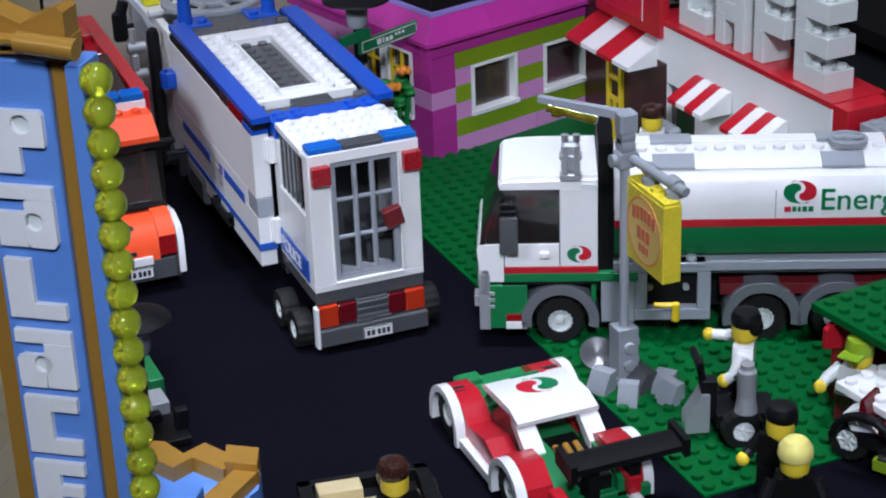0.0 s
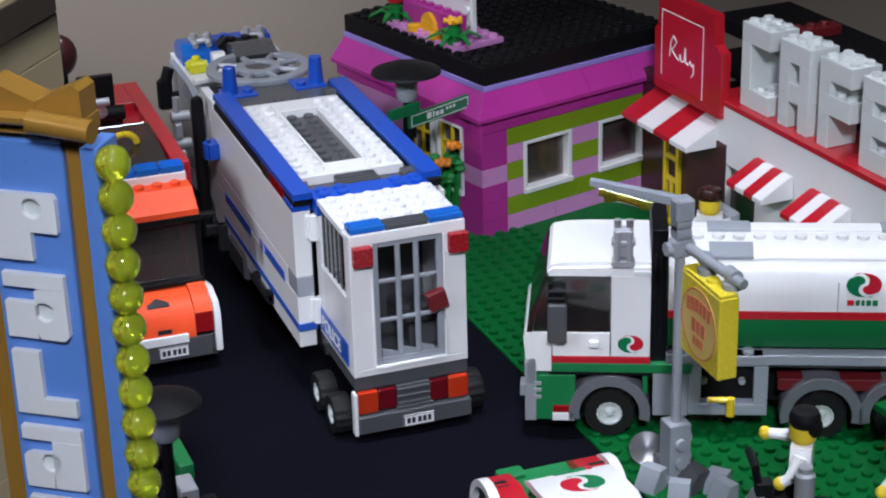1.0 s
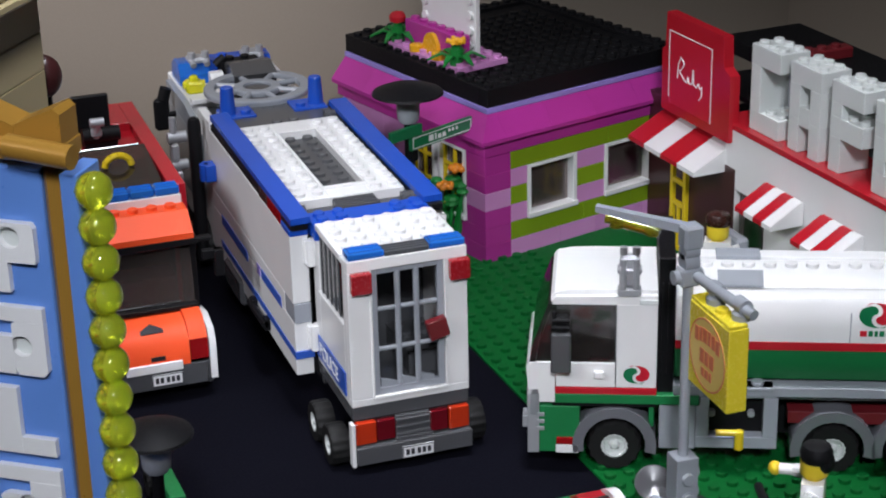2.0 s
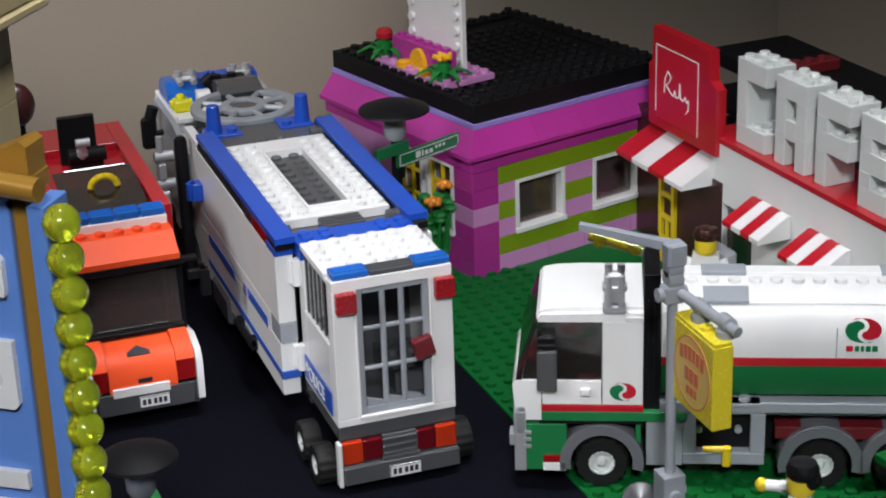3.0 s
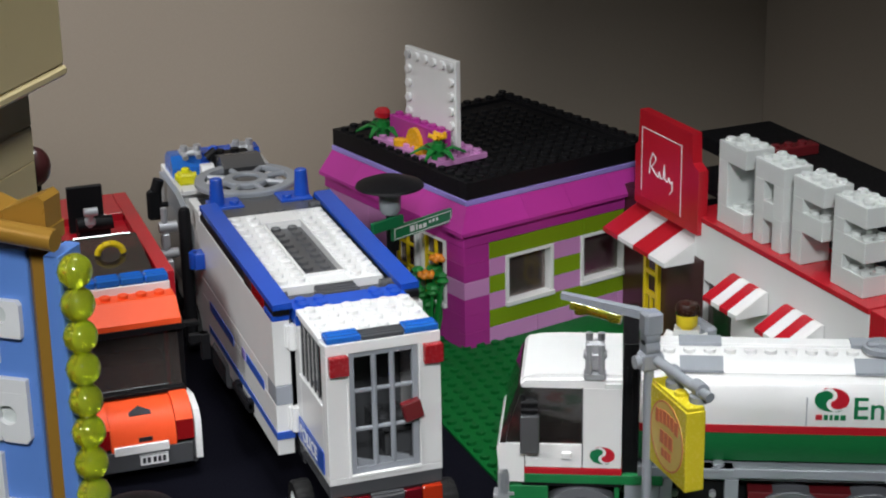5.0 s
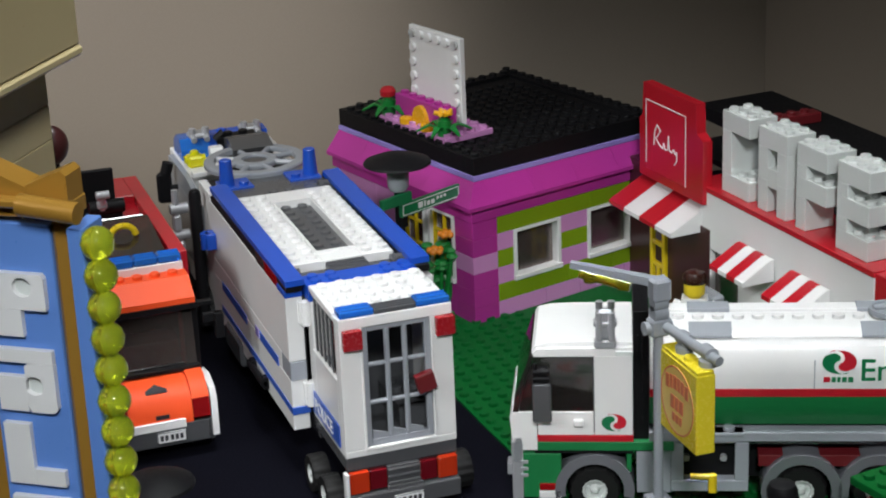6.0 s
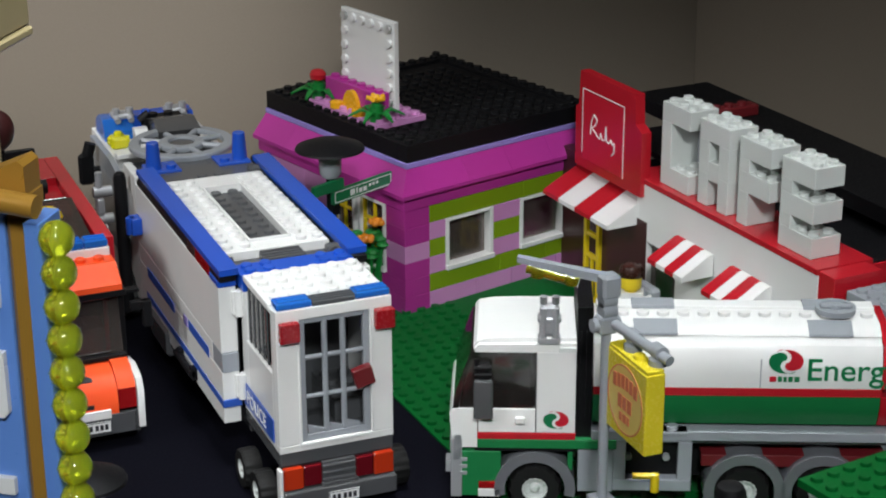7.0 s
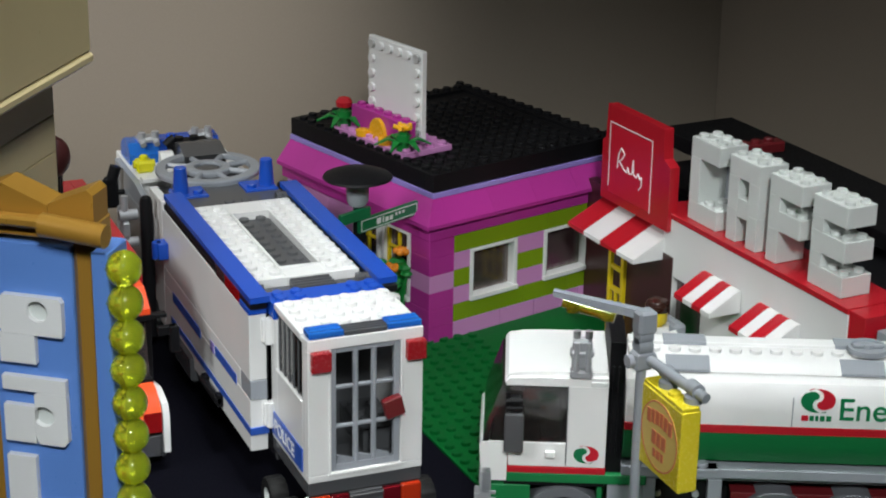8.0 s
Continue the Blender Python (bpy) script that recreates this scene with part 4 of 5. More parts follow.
def flower_pot(parent, s, n, col, k):
    """Stacked round bricks with drooping pointed leaves and a flower on top."""
    q = B(k).rev([(3.7, 0), (3.7, 8.6), (2.5, 8.7), (2.5, 10.2)], (s, n, 3.2), "z", 16)
    part("flower_stem", q, LEAF, parent)
    for i in range(6):
        a = 6.28 * i / 6 + 0.5
        lf = B(k)
        w = 2.0
        for r0, r1, z0, z1, w0, w1 in ((2, 8, 7.0, 9.2, 1.0, w), (8, 15, 9.2, 5.8, w, 0.5)):
            c, d = math.cos(a), math.sin(a)
            ring4 = []
            for r, z, ww in ((r0, z0, w0), (r1, z1, w1)):
                ring4 += [(s + r * c - ww * d, n + r * d + ww * c, z), (s + r * c + ww * d, n + r * d - ww * c, z), (s + r * c + ww * d, n + r * d - ww * c, z + 0.9), (s + r * c - ww * d, n + r * d + ww * c, z + 0.9)]
            lf.put(ring4, [(3, 2, 1, 0), (4, 5, 6, 7), (0, 1, 5, 4), (1, 2, 6, 5), (2, 3, 7, 6), (3, 0, 4, 7)])
        part("leaf", lf, LEAF, parent)
    f = B(k)
    if col is RED:
        f.rev([(2, 0), (4.4, 1.4), (4.6, 4), (3.2, 6.0), (1.2, 6.6)], (s, n, 13), "z", 16)
    else:
        f.rev([(2.4, 0), (2.6, 2.6), (1.4, 3.6)], (s, n, 14), "z", 12)
        for i in range(5):
            a = 6.28 * i / 5
            f.rod((s + 1.6 * math.cos(a), n + 1.6 * math.sin(a), 15.2), (s + 5.2 * math.cos(a), n + 5.2 * math.sin(a), 16.2), 1.3, 8)
    part("flower", f, col, parent)


flower_pot(rs, -9, 97, RED, KP)
flower_pot(rs, -10, 42, GOLDEN, KP)

# ---- cafe ----
KC = 0.97
cf = thing("cafe_building", "white and red toy cafe with striped awnings", "toy house", 224.5, 105.1, 0, -85.26)
# local: s runs towards the open side, n into the house is +y here
WT = 79.2
parts("front_wall", ((-14, -4, 50, 131, 3, WT), (-14, -4, 0, -4, 3, 49.95), (22, -4, 0, 58, 3, 49.95), (104, -4, 0, 131, 3, 49.95)), WHITE, cf, "white smooth cafe wall", KC)
part("red_plate", B(KC).box(-22, -4.4, WT + 0.05, 131, 26, WT + 2.9), RED, cf)
part("roof_edge", B(KC).box(-84, 26, WT - 2, 130, 90, WT + 1), BLACK, cf)
parts("dark_window", ((-4, -1, 2, 22, 0, 49), (58, -1, 2, 104, 0, 49)), T_SMOKE, cf, "", KC)
re = B(KC).box(123, 3.05, 0, 130.9, 60, WT)
part("red_end_wall", re, RED, cf)
rb = B(KC).box(131.1, -3.6, 0, 142, 22, WT + 2.4)
part("red_block", rb, RED, cf)
part("back_wall", B(KC).box(-84, 82, 0, 119, 90, WT - 2.2), DRED, cf)
gs = B(KC).box(146, 0, 0, 190, 24, WT - 2).studs(147, 0, 5, 3, WT - 2)
part("grey_parapet", gs, LGREY, cf)
# door bay
parts("door_bay_wall", ((-44, -4.6, 0, -4.2, 3, 60), (-104, 4, 0, -66, 10, 72), (-66, 4, 0, -44.1, 10, 72), (-44, 3.05, 60.1, -14.1, 10, 72)), BROWN, cf, "", KC)
dd = B(KC).box(-59.5, -7, 1, -57.0, -4.65, 57).box(-47.2, -7, 1, -44.4, -4.65, 57)
for z in (1, 13, 25, 37, 49, 54.4):
    dd.box(-56.95, -6.8, z, -47.25, -4.8, z + 2.6)
dd.box(-53.2, -6.7, 3.7, -51.4, -4.9, 24.9)
part("yellow_door", dd, YELLOW, cf, "yellow lattice door")
part("grey_post", B(KC).box(2, -16, 0, 19, -9, 34, 1.5), LGREY, cf)


def awning(s0, n, w, z_low, out, rise, first=0, wall_n=-5.0):
    """Striped awning: wedge slopes side by side, red and white in turn."""
    for i in range(n):
        prof = [(wall_n - out, z_low), (wall_n - out, z_low + 2.2), (wall_n - 2.0, z_low + rise), (wall_n - 0.1, z_low + rise), (wall_n - 0.1, z_low)]
        q = B(KC).prism(prof, "x", s0 + w * i + 0.06, s0 + w * (i + 1) - 0.06)
        if out > 20 and i % 2:
            for e in (0.27, 0.73):
                q.stud(s0 + w * (i + e), wall_n + 2.2, z_low + rise - 1)
            q.box(s0 + w * i + 0.06, wall_n, z_low + rise - 8, s0 + w * (i + 1) - 0.06, wall_n + 6, z_low + rise - 1)
        part("awning_stripe", q, (RED, WHITE)[(i + first) % 2], cf)


awning(-76.6, 4, 16.0, 56.3, 24, 13.5, 0, 2.0)
awning(25, 4, 7.5, 52.5, 17.5, 11)
awning(70.5, 4, 7.5, 52.5, 17.5, 11)
# red sign panel on the door bay
rsn = part("red_panel", B(KC).prism([(-75, 70), (-75, 101), (-72, 103), (-71, 121), (-19, 121), (-18, 106), (-12, 103), (-12, 70)], "y", -6.5, -1), RED, cf, "", pose(0.0042, 0, 0.0025))
part("panel_sticker", B(KC).box(-67.5, -6.8, 75, -28, -6.45, 112.5, 0.05), INK_RED, rsn)
ln = B(KC)
for r in ((-67.8, 78, -67.3, 112.6), (-28.4, 75, -27.9, 112.6), (-67.8, 112.1, -27.9, 112.6)):
    ln.box(r[0], -7.0, r[1], r[2], -6.7, r[3], 0.05)
sw = [(-63, 90), (-62, 99), (-59, 104), (-55, 101), (-58, 97), (-61, 95), (-55, 91), (-52, 90), (-51, 94), (-49, 90), (-46, 91), (-45, 100), (-44, 91), (-41, 90), (-39, 93), (-37, 90), (-35, 92), (-35, 86), (-38, 83)]
sw = [(-48 + (a + 49) * 0.82, 92.5 + (e - 93.5) * 0.82) for a, e in sw]
for a, e in zip(sw, sw[1:]):
    ln.rod((a[0], -6.8, a[1]), (e[0], -6.8, e[1]), 0.42, 6)
part("panel_lines", ln, STICKER, rsn, "white thin border and pen-like swash")

# free-standing letters on the red plate
LH = 9.6
LP = 6.4


def letter(name, s0, solids, studs):
    """A letter built of plain bricks, 24 wide and 16 deep; rows in millimetres from its foot."""
    lt = thing(name, "pale grey brick-built letter %s on the red cafe roof" % name[-1].upper(), "sign letter", 224.5, 105.1, (WT + 3.0) * KC, -85.26, "cafe letters")
    for x0, x1, z0, z1 in solids:
        part("brick", B(KC).box(s0 + x0 + 0.03, 0, z0, s0 + x1 - 0.03, 16, z1, 0.22), GREYW, lt)
    for x0, nx, z in studs:
        q = B(KC)
        for i in range(nx):
            for j in range(2):
                q.stud(s0 + x0 + 4 + 8 * i, 4 + 8 * j, z - 0.02)
        tagged(part("top_stud", q, GREYW, lt))
    return lt


T = 3 * LH + 2 * LP
letter("letter_c", 0, [(0, 24, 0, LH), (0, 8, LH, T - LH), (0, 24, T - LH, T)], [(0, 3, T), (8, 2, LH)])
part("back_stop", B(KC).box(8, 15.5, (LH) + 0.1, 24, 16.2, T - LH).rev([(2.4, 15.2), (2.4, 15.6)], (15, 0, LH + 6), "y", 14), LGREY, cf, "", pose(0, 0, (WT + 3.0) * KC * MM))
letter("letter_a", 32, [(0, 8, 0, LH + LP), (16, 24, 0, LH + LP), (8, 16, LH + LP - 3, LH + LP + 6.4), (0, 8, LH + LP, T - LH), (16, 24, LH + LP, T - LH), (0, 24, T - LH, T)], [(0, 3, T)])
letter("letter_f", 64, [(0, 8, 0, LH + LP), (0, 24, LH + LP, 2 * LH + LP), (0, 8, 2 * LH + LP, T - LH), (0, 24, T - LH, T)], [(0, 3, T), (8, 2, 2 * LH + LP)])
letter("letter_e", 96, [(0, 24, 0, LH), (0, 8, LH, LH + LP), (0, 24, LH + LP, 2 * LH + LP), (0, 8, 2 * LH + LP, T - LH), (0, 24, T - LH, T)], [(0, 3, T), (8, 2, LH), (8, 2, 2 * LH + LP)])

# black house behind the cafe
bh = thing("black_roofed_house", "dark toy house with a flat black roof", "toy house", 268, 182, 0, -85.26)
part("wall", B().box(-20, 22, 0, 180, 40, 84), BROWN, bh)
part("roof", B().box(-26, -2, 84.1, 186, 44, 92), BLACK, bh)
part("red_bar", B().box(30, 2, 92.05, 38, 32, 97.6, 0.6).studs(30, 4, 1, 3, 97.6), DRED, bh)

# ---- lamp post with street sign ----
def street_lamp(x, y, h, r):
    lp = thing("street_lamp", "black toy street lamp with a wide round cap", "street lamp", x, y, 0, 0, "street lamps")
    part("post", B().rev([(7, 0), (7, 3), (3.2, 4), (2.2, 8), (2.2, h - 16)], (0, 0, 0), "z", 18), BLACK, lp)
    part("lantern", B().rev([(4, h - 16), (5.2, h - 14), (5.6, h - 6), (5.6, h - 4)], (0, 0, 0), "z", 18), LGREY, lp)
    part("cap", B().rev([(r * 0.55, h - 4.4), (r, h - 2.0), (r * 0.97, h - 1.0), (r * 0.6, h + 1.4), (r * 0.25, h + 2.6), (1, h + 2.8)], (0, 0, 0), "z", 30), BLACK, lp)
    return lp


street_lamp(81, 170, 97, 16.8)
street_lamp(-84, -42, 56, 14)
sg = thing("street_sign", "green street name sign with pale bars", "sign", 99, 176.2, 0, 26)
part("panel", B().box(-20.5, -1, 67.5, 20.5, 1, 74.5, 0.2), INK_GREEN, sg)
bd = B()
for r in ((-19.6, 68.2, 19.6, 68.6), (-19.6, 73.4, 19.6, 73.8), (-19.6, 68.2, -19.2, 73.8), (19.2, 68.2, 19.6, 73.8)):
    bd.box(r[0], -1.2, r[1], r[2], -0.9, r[3], 0.04)
for a, w, h in ((-9, 3, 3), (-5, 1, 3), (-3, 2.2, 2.2), (0, 2.2, 2.2), (4, 1.4, 1.4), (6.4, 1.4, 1.4), (9, 1.4, 1.4)):
    bd.box(a, -1.2, 69.6 if h > 2 else 71, a + w, -0.9, 69.6 + h if h > 2 else 72.4, 0.04)
part("sign_mark", bd, STICKER, sg)
part("clip", B().box(-20, -0.9, 62, -16, 3, 67.6).rod((-18, 2, 0), (-18, 2, 66), 1.8), BLACK, sg)
part("cross_panel", B().box(-34, -2, 74.8, -14, 0.5, 80, .2), INK_GREEN, sg)

# ---- hanging yellow sign on its grey post ----
hs = thing("hanging_sign_post", "grey post with arm and yellow hanging sign", "sign", 103, -78, 0, 0)
ft = B().box(-8, -4, 0, 8, 4, 6).box(-4.4, -4.4, 6, 4.4, 4.4, 27)
for z in (11, 19):
    ft.stud(4.4, 0, z + 0.4, "x", 1).stud(0, -4.4, z, "y", -1)
part("foot", ft, LGREY, hs)
part("pole", B().rod((0, 0, 27), (0, 0, 96), 1.9, 14), LGREY, hs)
el = B().box(-4, -3, 95, 3.6, 3, 102, .8).rod((-6, 0, 98.5), (5, 0, 98.5), 2.6).rod((0, 0, 96), (0, 0, 112), 2.4).rod((-2.6, 0, 104), (3, 0, 104), 3.2).rod((-2.6, 0, 108), (3, 0, 108), 3)
el.box(-3.2, -3.4, 109, 4.2, 3.4, 118, 1)
part("elbow", el, LGREY, hs)
arm = B()
arm.put([(x, y, z) for x, y, z in ((2, -2.2, 113.5), (4.0, 1.4, 113.5), (-24.6, 24.4, 118.6), (-26.4, 21.8, 118.6), (2, -2.2, 117), (4.0, 1.4, 117), (-24.6, 24.4, 120.8), (-26.4, 21.8, 120.8))],
        [(3, 2, 1, 0), (4, 5, 6, 7), (0, 1, 5, 4), (1, 2, 6, 5), (2, 3, 7, 6), (3, 0, 4, 7)])
part("lamp_arm", arm, LGREY, hs)
part("lamp_glass", B().rod((-23, 20.2, 116.6), (-8, 7.4, 113.2), 2.0).rev([(2.6, 112.2), (2.6, 115)], (-10, 9.2, 0), "z", 12).rev([(2.6, 113.6), (2.6, 117)], (-20, 17.6, 0), "z", 12), T_YELLOW, hs)
br = B().rod((2, -2, 99), (8.5, -33, 95.5), 2.0)
for y in (-11, -26):
    br.rev([(3.6, 0), (3.6, 2.2), (2.6, 3), (2.6, 5)], (4 - y * 0.14, y, 91.6), "z", 14).rod((4 - y * 0.14, y - 3, 96.6), (4 - y * 0.14, y + 3, 96.6), 2.8)
part("bracket", br, LGREY, hs)
bdp = B()
bdp.box(0.2, -31.4, 58.4, 8, -0.6, 90.2, 0.4).box(0.6, -31, 90.2, 7.6, -1, 91.6, 0.3)
bdp.stud(4, -18.6, 91.4)
brd = part("board", bdp, SIGN_YELLOW, hs, "yellow hanging board with a round print")
dc = B().rev([(13.6, -0.18), (13.6, 0.05)], (0.2, -16, 74.4), "x", 30)
part("print", dc, STICKY, brd)
ring = B().rev([(13.0, -0.30), (13.6, -0.30), (13.6, -0.12), (13.0, -0.12), (13.0, -0.30)], (0.2, -16, 74.4), "x", 30)
part("print_ring", ring, INK_TERRA, brd)
bars = B()
for z, ws in ((80, (2.6, 2.2, 2.6, 2.0, 2.4, 2.6)), (73, (3, 2.6, 3)), (67, (2, 2.4, 1.6))):
    tot = sum(ws) + 0.8 * (len(ws) - 1)
    a = -16 + tot / 2
    for i, w in enumerate(ws):
        h = 5.4 if z > 70 else 3.4
        dz = 1.4 * math.cos((a + 16) / 6) if z == 80 else 0
        bars.box(-0.25, a - w, z - h / 2 + dz, 0.05, a, z + h / 2 + dz, 0.04)
        a -= w + 0.8
part("print_mark", bars, INK_TERRA, brd)

# rocks at the foot of the post
for i, (x, y, w, a, mt) in enumerate(((92, -80, 9, 30, LGREY), (97, -94, 8, 55, LGREY), (112, -100, 8.5, 20, LGREY), (106, -86, 10, 10, DGREY), (114, -92, 8, 40, LGREY), (100, -74, 7, 70, DGREY))):
    rk = thing("rock", "grey angular plastic rock piece on the baseplate", "rock", x, y, 1.3, a, "rocks at the post")
    part("slope", B().prism([(-w / 2, 0), (-w / 2, 1.4), (0, 8.5), (w / 2, 8.5), (w / 2, 0)], "y", -w / 2, w / 2), mt, rk)
ds = thing("grey_dish", "dark grey plastic dish leaning on its edge", "dish", 100, -60, 1.3, 0)
part("dish", B().rev([(2, -1), (6.6, 1.2), (7.2, 2.4), (6.6, 2.4), (1.8, 0.6)], (0, 0, 0), "z", 24), DGREY, ds, m=pose(0, 0, 0.0042, 38, -20, 0))

# ---- racing car ----
rc = thing("racing_car", "white red and green toy racing car with black rear wing", "toy car", 50.5, -111, 0, 0)
part("chassis", B().box(-24, -46, 3, 22, 42, 7), GREEN, rc)
part("body", B().box(-12, -34, 7, 14, 10, 13).box(-14, 16, 7, 17, 40, 15).box(-12, 10, 7, 14, 16, 14), GREEN, rc)
for s in (-1, 1):
    def X(a, c):
        return (a - 7, c - 7) if s > 0 else (2 - c, 2 - a)
    x0, x1 = X(17, 27)
    part("front_fender", B().prism([(9, 7), (9, 13), (14, 17.5), (22, 20), (34, 18.5), (41, 14), (41, 10), (34, 15), (26, 16), (18, 13), (14, 7)], "x", x0, x1), RED, rc)
    part("side_pod", B().prism([(-18, 7), (-18, 11), (-8, 16), (9, 13), (9, 7)], "x", x0, x1), RED, rc)
    part("rear_fender", B().prism([(-48, 8), (-46, 16), (-38, 22), (-28, 21), (-18, 14), (-18, 7), (-22, 7), (-26, 14), (-34, 18), (-42, 14), (-44, 8)], "x", x0, x1), RED, rc)
    a0, a1 = X(27.1, 31)
    for cy in (25, -34):
        pts = [(cy + 14.0, 3)] + [(cy + 14.0 * math.cos(radians(a)), 7.5 + 14.4 * math.sin(radians(a))) for a in range(0, 181, 12)] + [(cy - 14.0, 3)]
        pts += [(cy - 11.4, 3)] + [(cy + 11.4 * math.cos(radians(a)), 7.5 + 11.6 * math.sin(radians(a))) for a in range(180, -1, -12)] + [(cy + 11.4, 3)]
        part("wheel_arch", B().prism(pts, "x", a0, a1), WHITE, rc)
        wheel(rc, -2.5 + 20 * s, cy, 10, 10, 9, GREYW, "x", s)
    k0, k1 = X(24, 30)
    part("side_skirt", B().box(k0, -20, 3, k1, 11, 7, .4), WHITE, rc)
    p0, p1 = (8, 15.5) if s > 0 else (-17, -9.5)
    part("roof_pillar", B().prism([(-14, 28), (-14, 24), (-25, 15), (-28, 15), (-28, 18)], "x", p0, p1), WHITE, rc)
    part("side_glass", B().prism([(9, 13), (10, 15), (-2, 26), (-14, 26), (-14, 13)], "x", *((13, 14.2) if s > 0 else (-15.5, -14.3))), T_SMOKE, rc)
    part("engine_side", B().prism([(-30, 7), (-30, 16), (-46, 14), (-46, 7)], "x", p0, p1), GREEN, rc)
rfp = B().prism([(14, 26.2), (10, 28.4), (-12, 29.6), (-20, 27), (-20, 25.4), (-12, 27), (12, 25.4)], "x", -17, 15.5)
part("roof", rfp, WHITE, rc)
part("windscreen", B().prism([(22, 14), (13.5, 26), (11, 26), (19, 14)], "x", -13, 15), T_SMOKE, rc)
drop_logo(rc, 0.0, 29.06, 15.4, 0.5, top=True, turn=-6, first=INK_RED, second=INK_GREEN)
part("mark_bar", B().box(-7, 9.6, 28.4, 5, 11.2, 28.9, 0.05), INK_GREEN, rc)
part("mark_bar", B().box(5.4, 9.6, 28.4, 7.6, 11.2, 28.9, 0.05), INK_RED, rc)
for x in (-15, 8.6):
    part("rear_deck", B().prism([(-50, 7), (-50, 14), (-40, 17.4), (-18, 17.4), (-18, 7)], "x", x, x + 8.4), GREEN, rc)
eg = B().box(-6.4, -46, 7, 8.4, -13, 14.2)
part("engine_bay", eg, BLACK, rc)
for i in range(3):
    part("engine_pipe", B().rod((-4 + 4 * i, -32, 15), (-4 + 4 * i, -24, 16.4), 1.2), GOLD, rc)
wing = part("rear_wing", B().prism([(-54, 25), (-54, 27.4), (-46, 29.4), (-43, 28.4), (-43, 26.4)], "x", -11, 30.6), BLACK, rc, "wide black rear wing", pose(0, -0.003, -0.0012))
for x in (-13.5, 30.7):
    part("end_plate", B().prism([(-55, 23), (-55, 30), (-42, 31.6), (-42, 25)], "x", x, x + 2.4), BLACK, wing)
for x in (-4, 12):
    part("wing_stay", B().prism([(-50, 10), (-50, 25.8), (-45, 26), (-42, 10)], "x", x, x + 4), BLACK, wing)
part("tail_lamp", B().box(11, -54, 9, 16, -46, 16, .5), RED, rc)
part("tail_lamp", B().box(-18, -56, 9, -13, -48, 16, .5), RED, rc)
part("tail_pipe", B().rod((14, -57, 7), (14, -46, 7), 2.2), WHITE, rc)
part("rear_bumper", B().box(-12, -50, 4, 22, -46, 9, .5), GREEN, rc)
part("nose_corner", B().box(-18, 34, 12, -8, 41, 17, .6), GREEN, rc)

# ---- dark car with tan seats ----
tc = thing("open_car", "dark open toy car with tan interior", "toy car", -26, -143, 0, -8)
part("body", B().box(-24, -40, 4, 24, 26, 9).box(-24, -40, 9, -19, 26, 14).box(19, -40, 9, 24, 26, 14).box(-24, 22, 9, 24, 26, 14), BLACK, tc)
part("seat", B().box(-18, -34, 9, 18, 12, 12).box(-18, 12, 9, -2, 20, 16), TAN, tc)
for s in (-1, 1):
    wheel(tc, 22 * s, 14, 7, 7, 6, GREYW, "x", s)
    wheel(tc, 22 * s, -30, 7, 7, 6, GREYW, "x", s)


# ---- toy figures: each one plain joined doll ----
def figure(x, y, z, yaw, torso, legs, hair, label, arm_up=0.0, hat=None):
    q = B()
    q.box(-7.6, -3.8, 0, -0.3, 3.8, 11.5, 0.6, 1).box(0.3, -3.8, 0, 7.6, 3.8, 11.5, 0.6, 1)
    q.prism([(-7.8, 12), (7.8, 12), (6, 24.5), (-6, 24.5)], "y", -3.9, 3.9, 0)
    for s in (-1, 1):
        up = arm_up if s < 0 else 0.0
        a = (s * 7.4, 0, 22)
        e = (s * 10.2, -2.5 - 5 * up, 15 + 6 * up)
        h = (s * 10.0, -6.5 - 8 * up, 12 + 9 * up)
        q.rod(a, e, 2.5, 10, 0).rod(e, h, 2.1, 10, 0)
        q.ball(h, 2.6, 3, 10)
    q.rev([(3.2, 24.3), (3.2, 25.4), (4.9, 26.2), (5.1, 27.5), (5.1, 32.6), (4.6, 34)], (0, 0, 0), "z", 18, 3)
    if hat == "cap":
        q.rev([(5.6, 30.5), (5.7, 33), (4.8, 36.4), (2, 37.6)], (0, 0, 0), "z", 18, 2).box(-4.6, -10, 30.8, 4.6, -4, 32, 0.4, 2)
    elif hat == "helmet":
        q.rev([(5.9, 31.4), (6.3, 32.6), (5.9, 35.6), (4, 38.2), (1, 39.2)], (0, 0, 0), "z", 20, 2)
    else:
        q.rev([(5.3, 31.6), (5.7, 32.4), (5.8, 35), (4.8, 37.2), (2, 38.2)], (0, 0.4, 0), "z", 18, 2).ball((0, 2.4, 31), 4.7, 2, 12)
    me = q.mesh("toy_figure", [torso, legs, hair, SKIN])
    ob = new("toy_figure", me)
    ob.matrix_world = pose(x * MM, y * MM, z * MM, 0, 0, yaw)
    return tagged(ob, label, "toy figure")


figure(131.0, -123.5, 11.0, -125, WHITE, BLACK, BLACK, "toy figure in white shirt standing on a scooter", 1.0)
figure(115.3, -176.5, 1.3, -75, BLACK, BLACK, BLACK, "toy figure in black with dark hair", 0.2)
figure(107, -200, 1.3, -25, BLACK, BLACK, PALEY, "toy figure in black wearing a pale yellow helmet", 0.0, "helmet")
figure(203, 91, 8.1, -30, WHITE, DGREY, HAIR, "toy figure in white shirt by the cafe door", 0.3)
figure(169, -144, 1.3, -60, GREYW, DRED, LIME, "toy figure with a lime cap behind the counter", 0.6, "cap")
figure(-20, -147, -3, 30, BLACK, BLACK, HAIR, "toy figure with brown hair seated in the open car", 0.0)

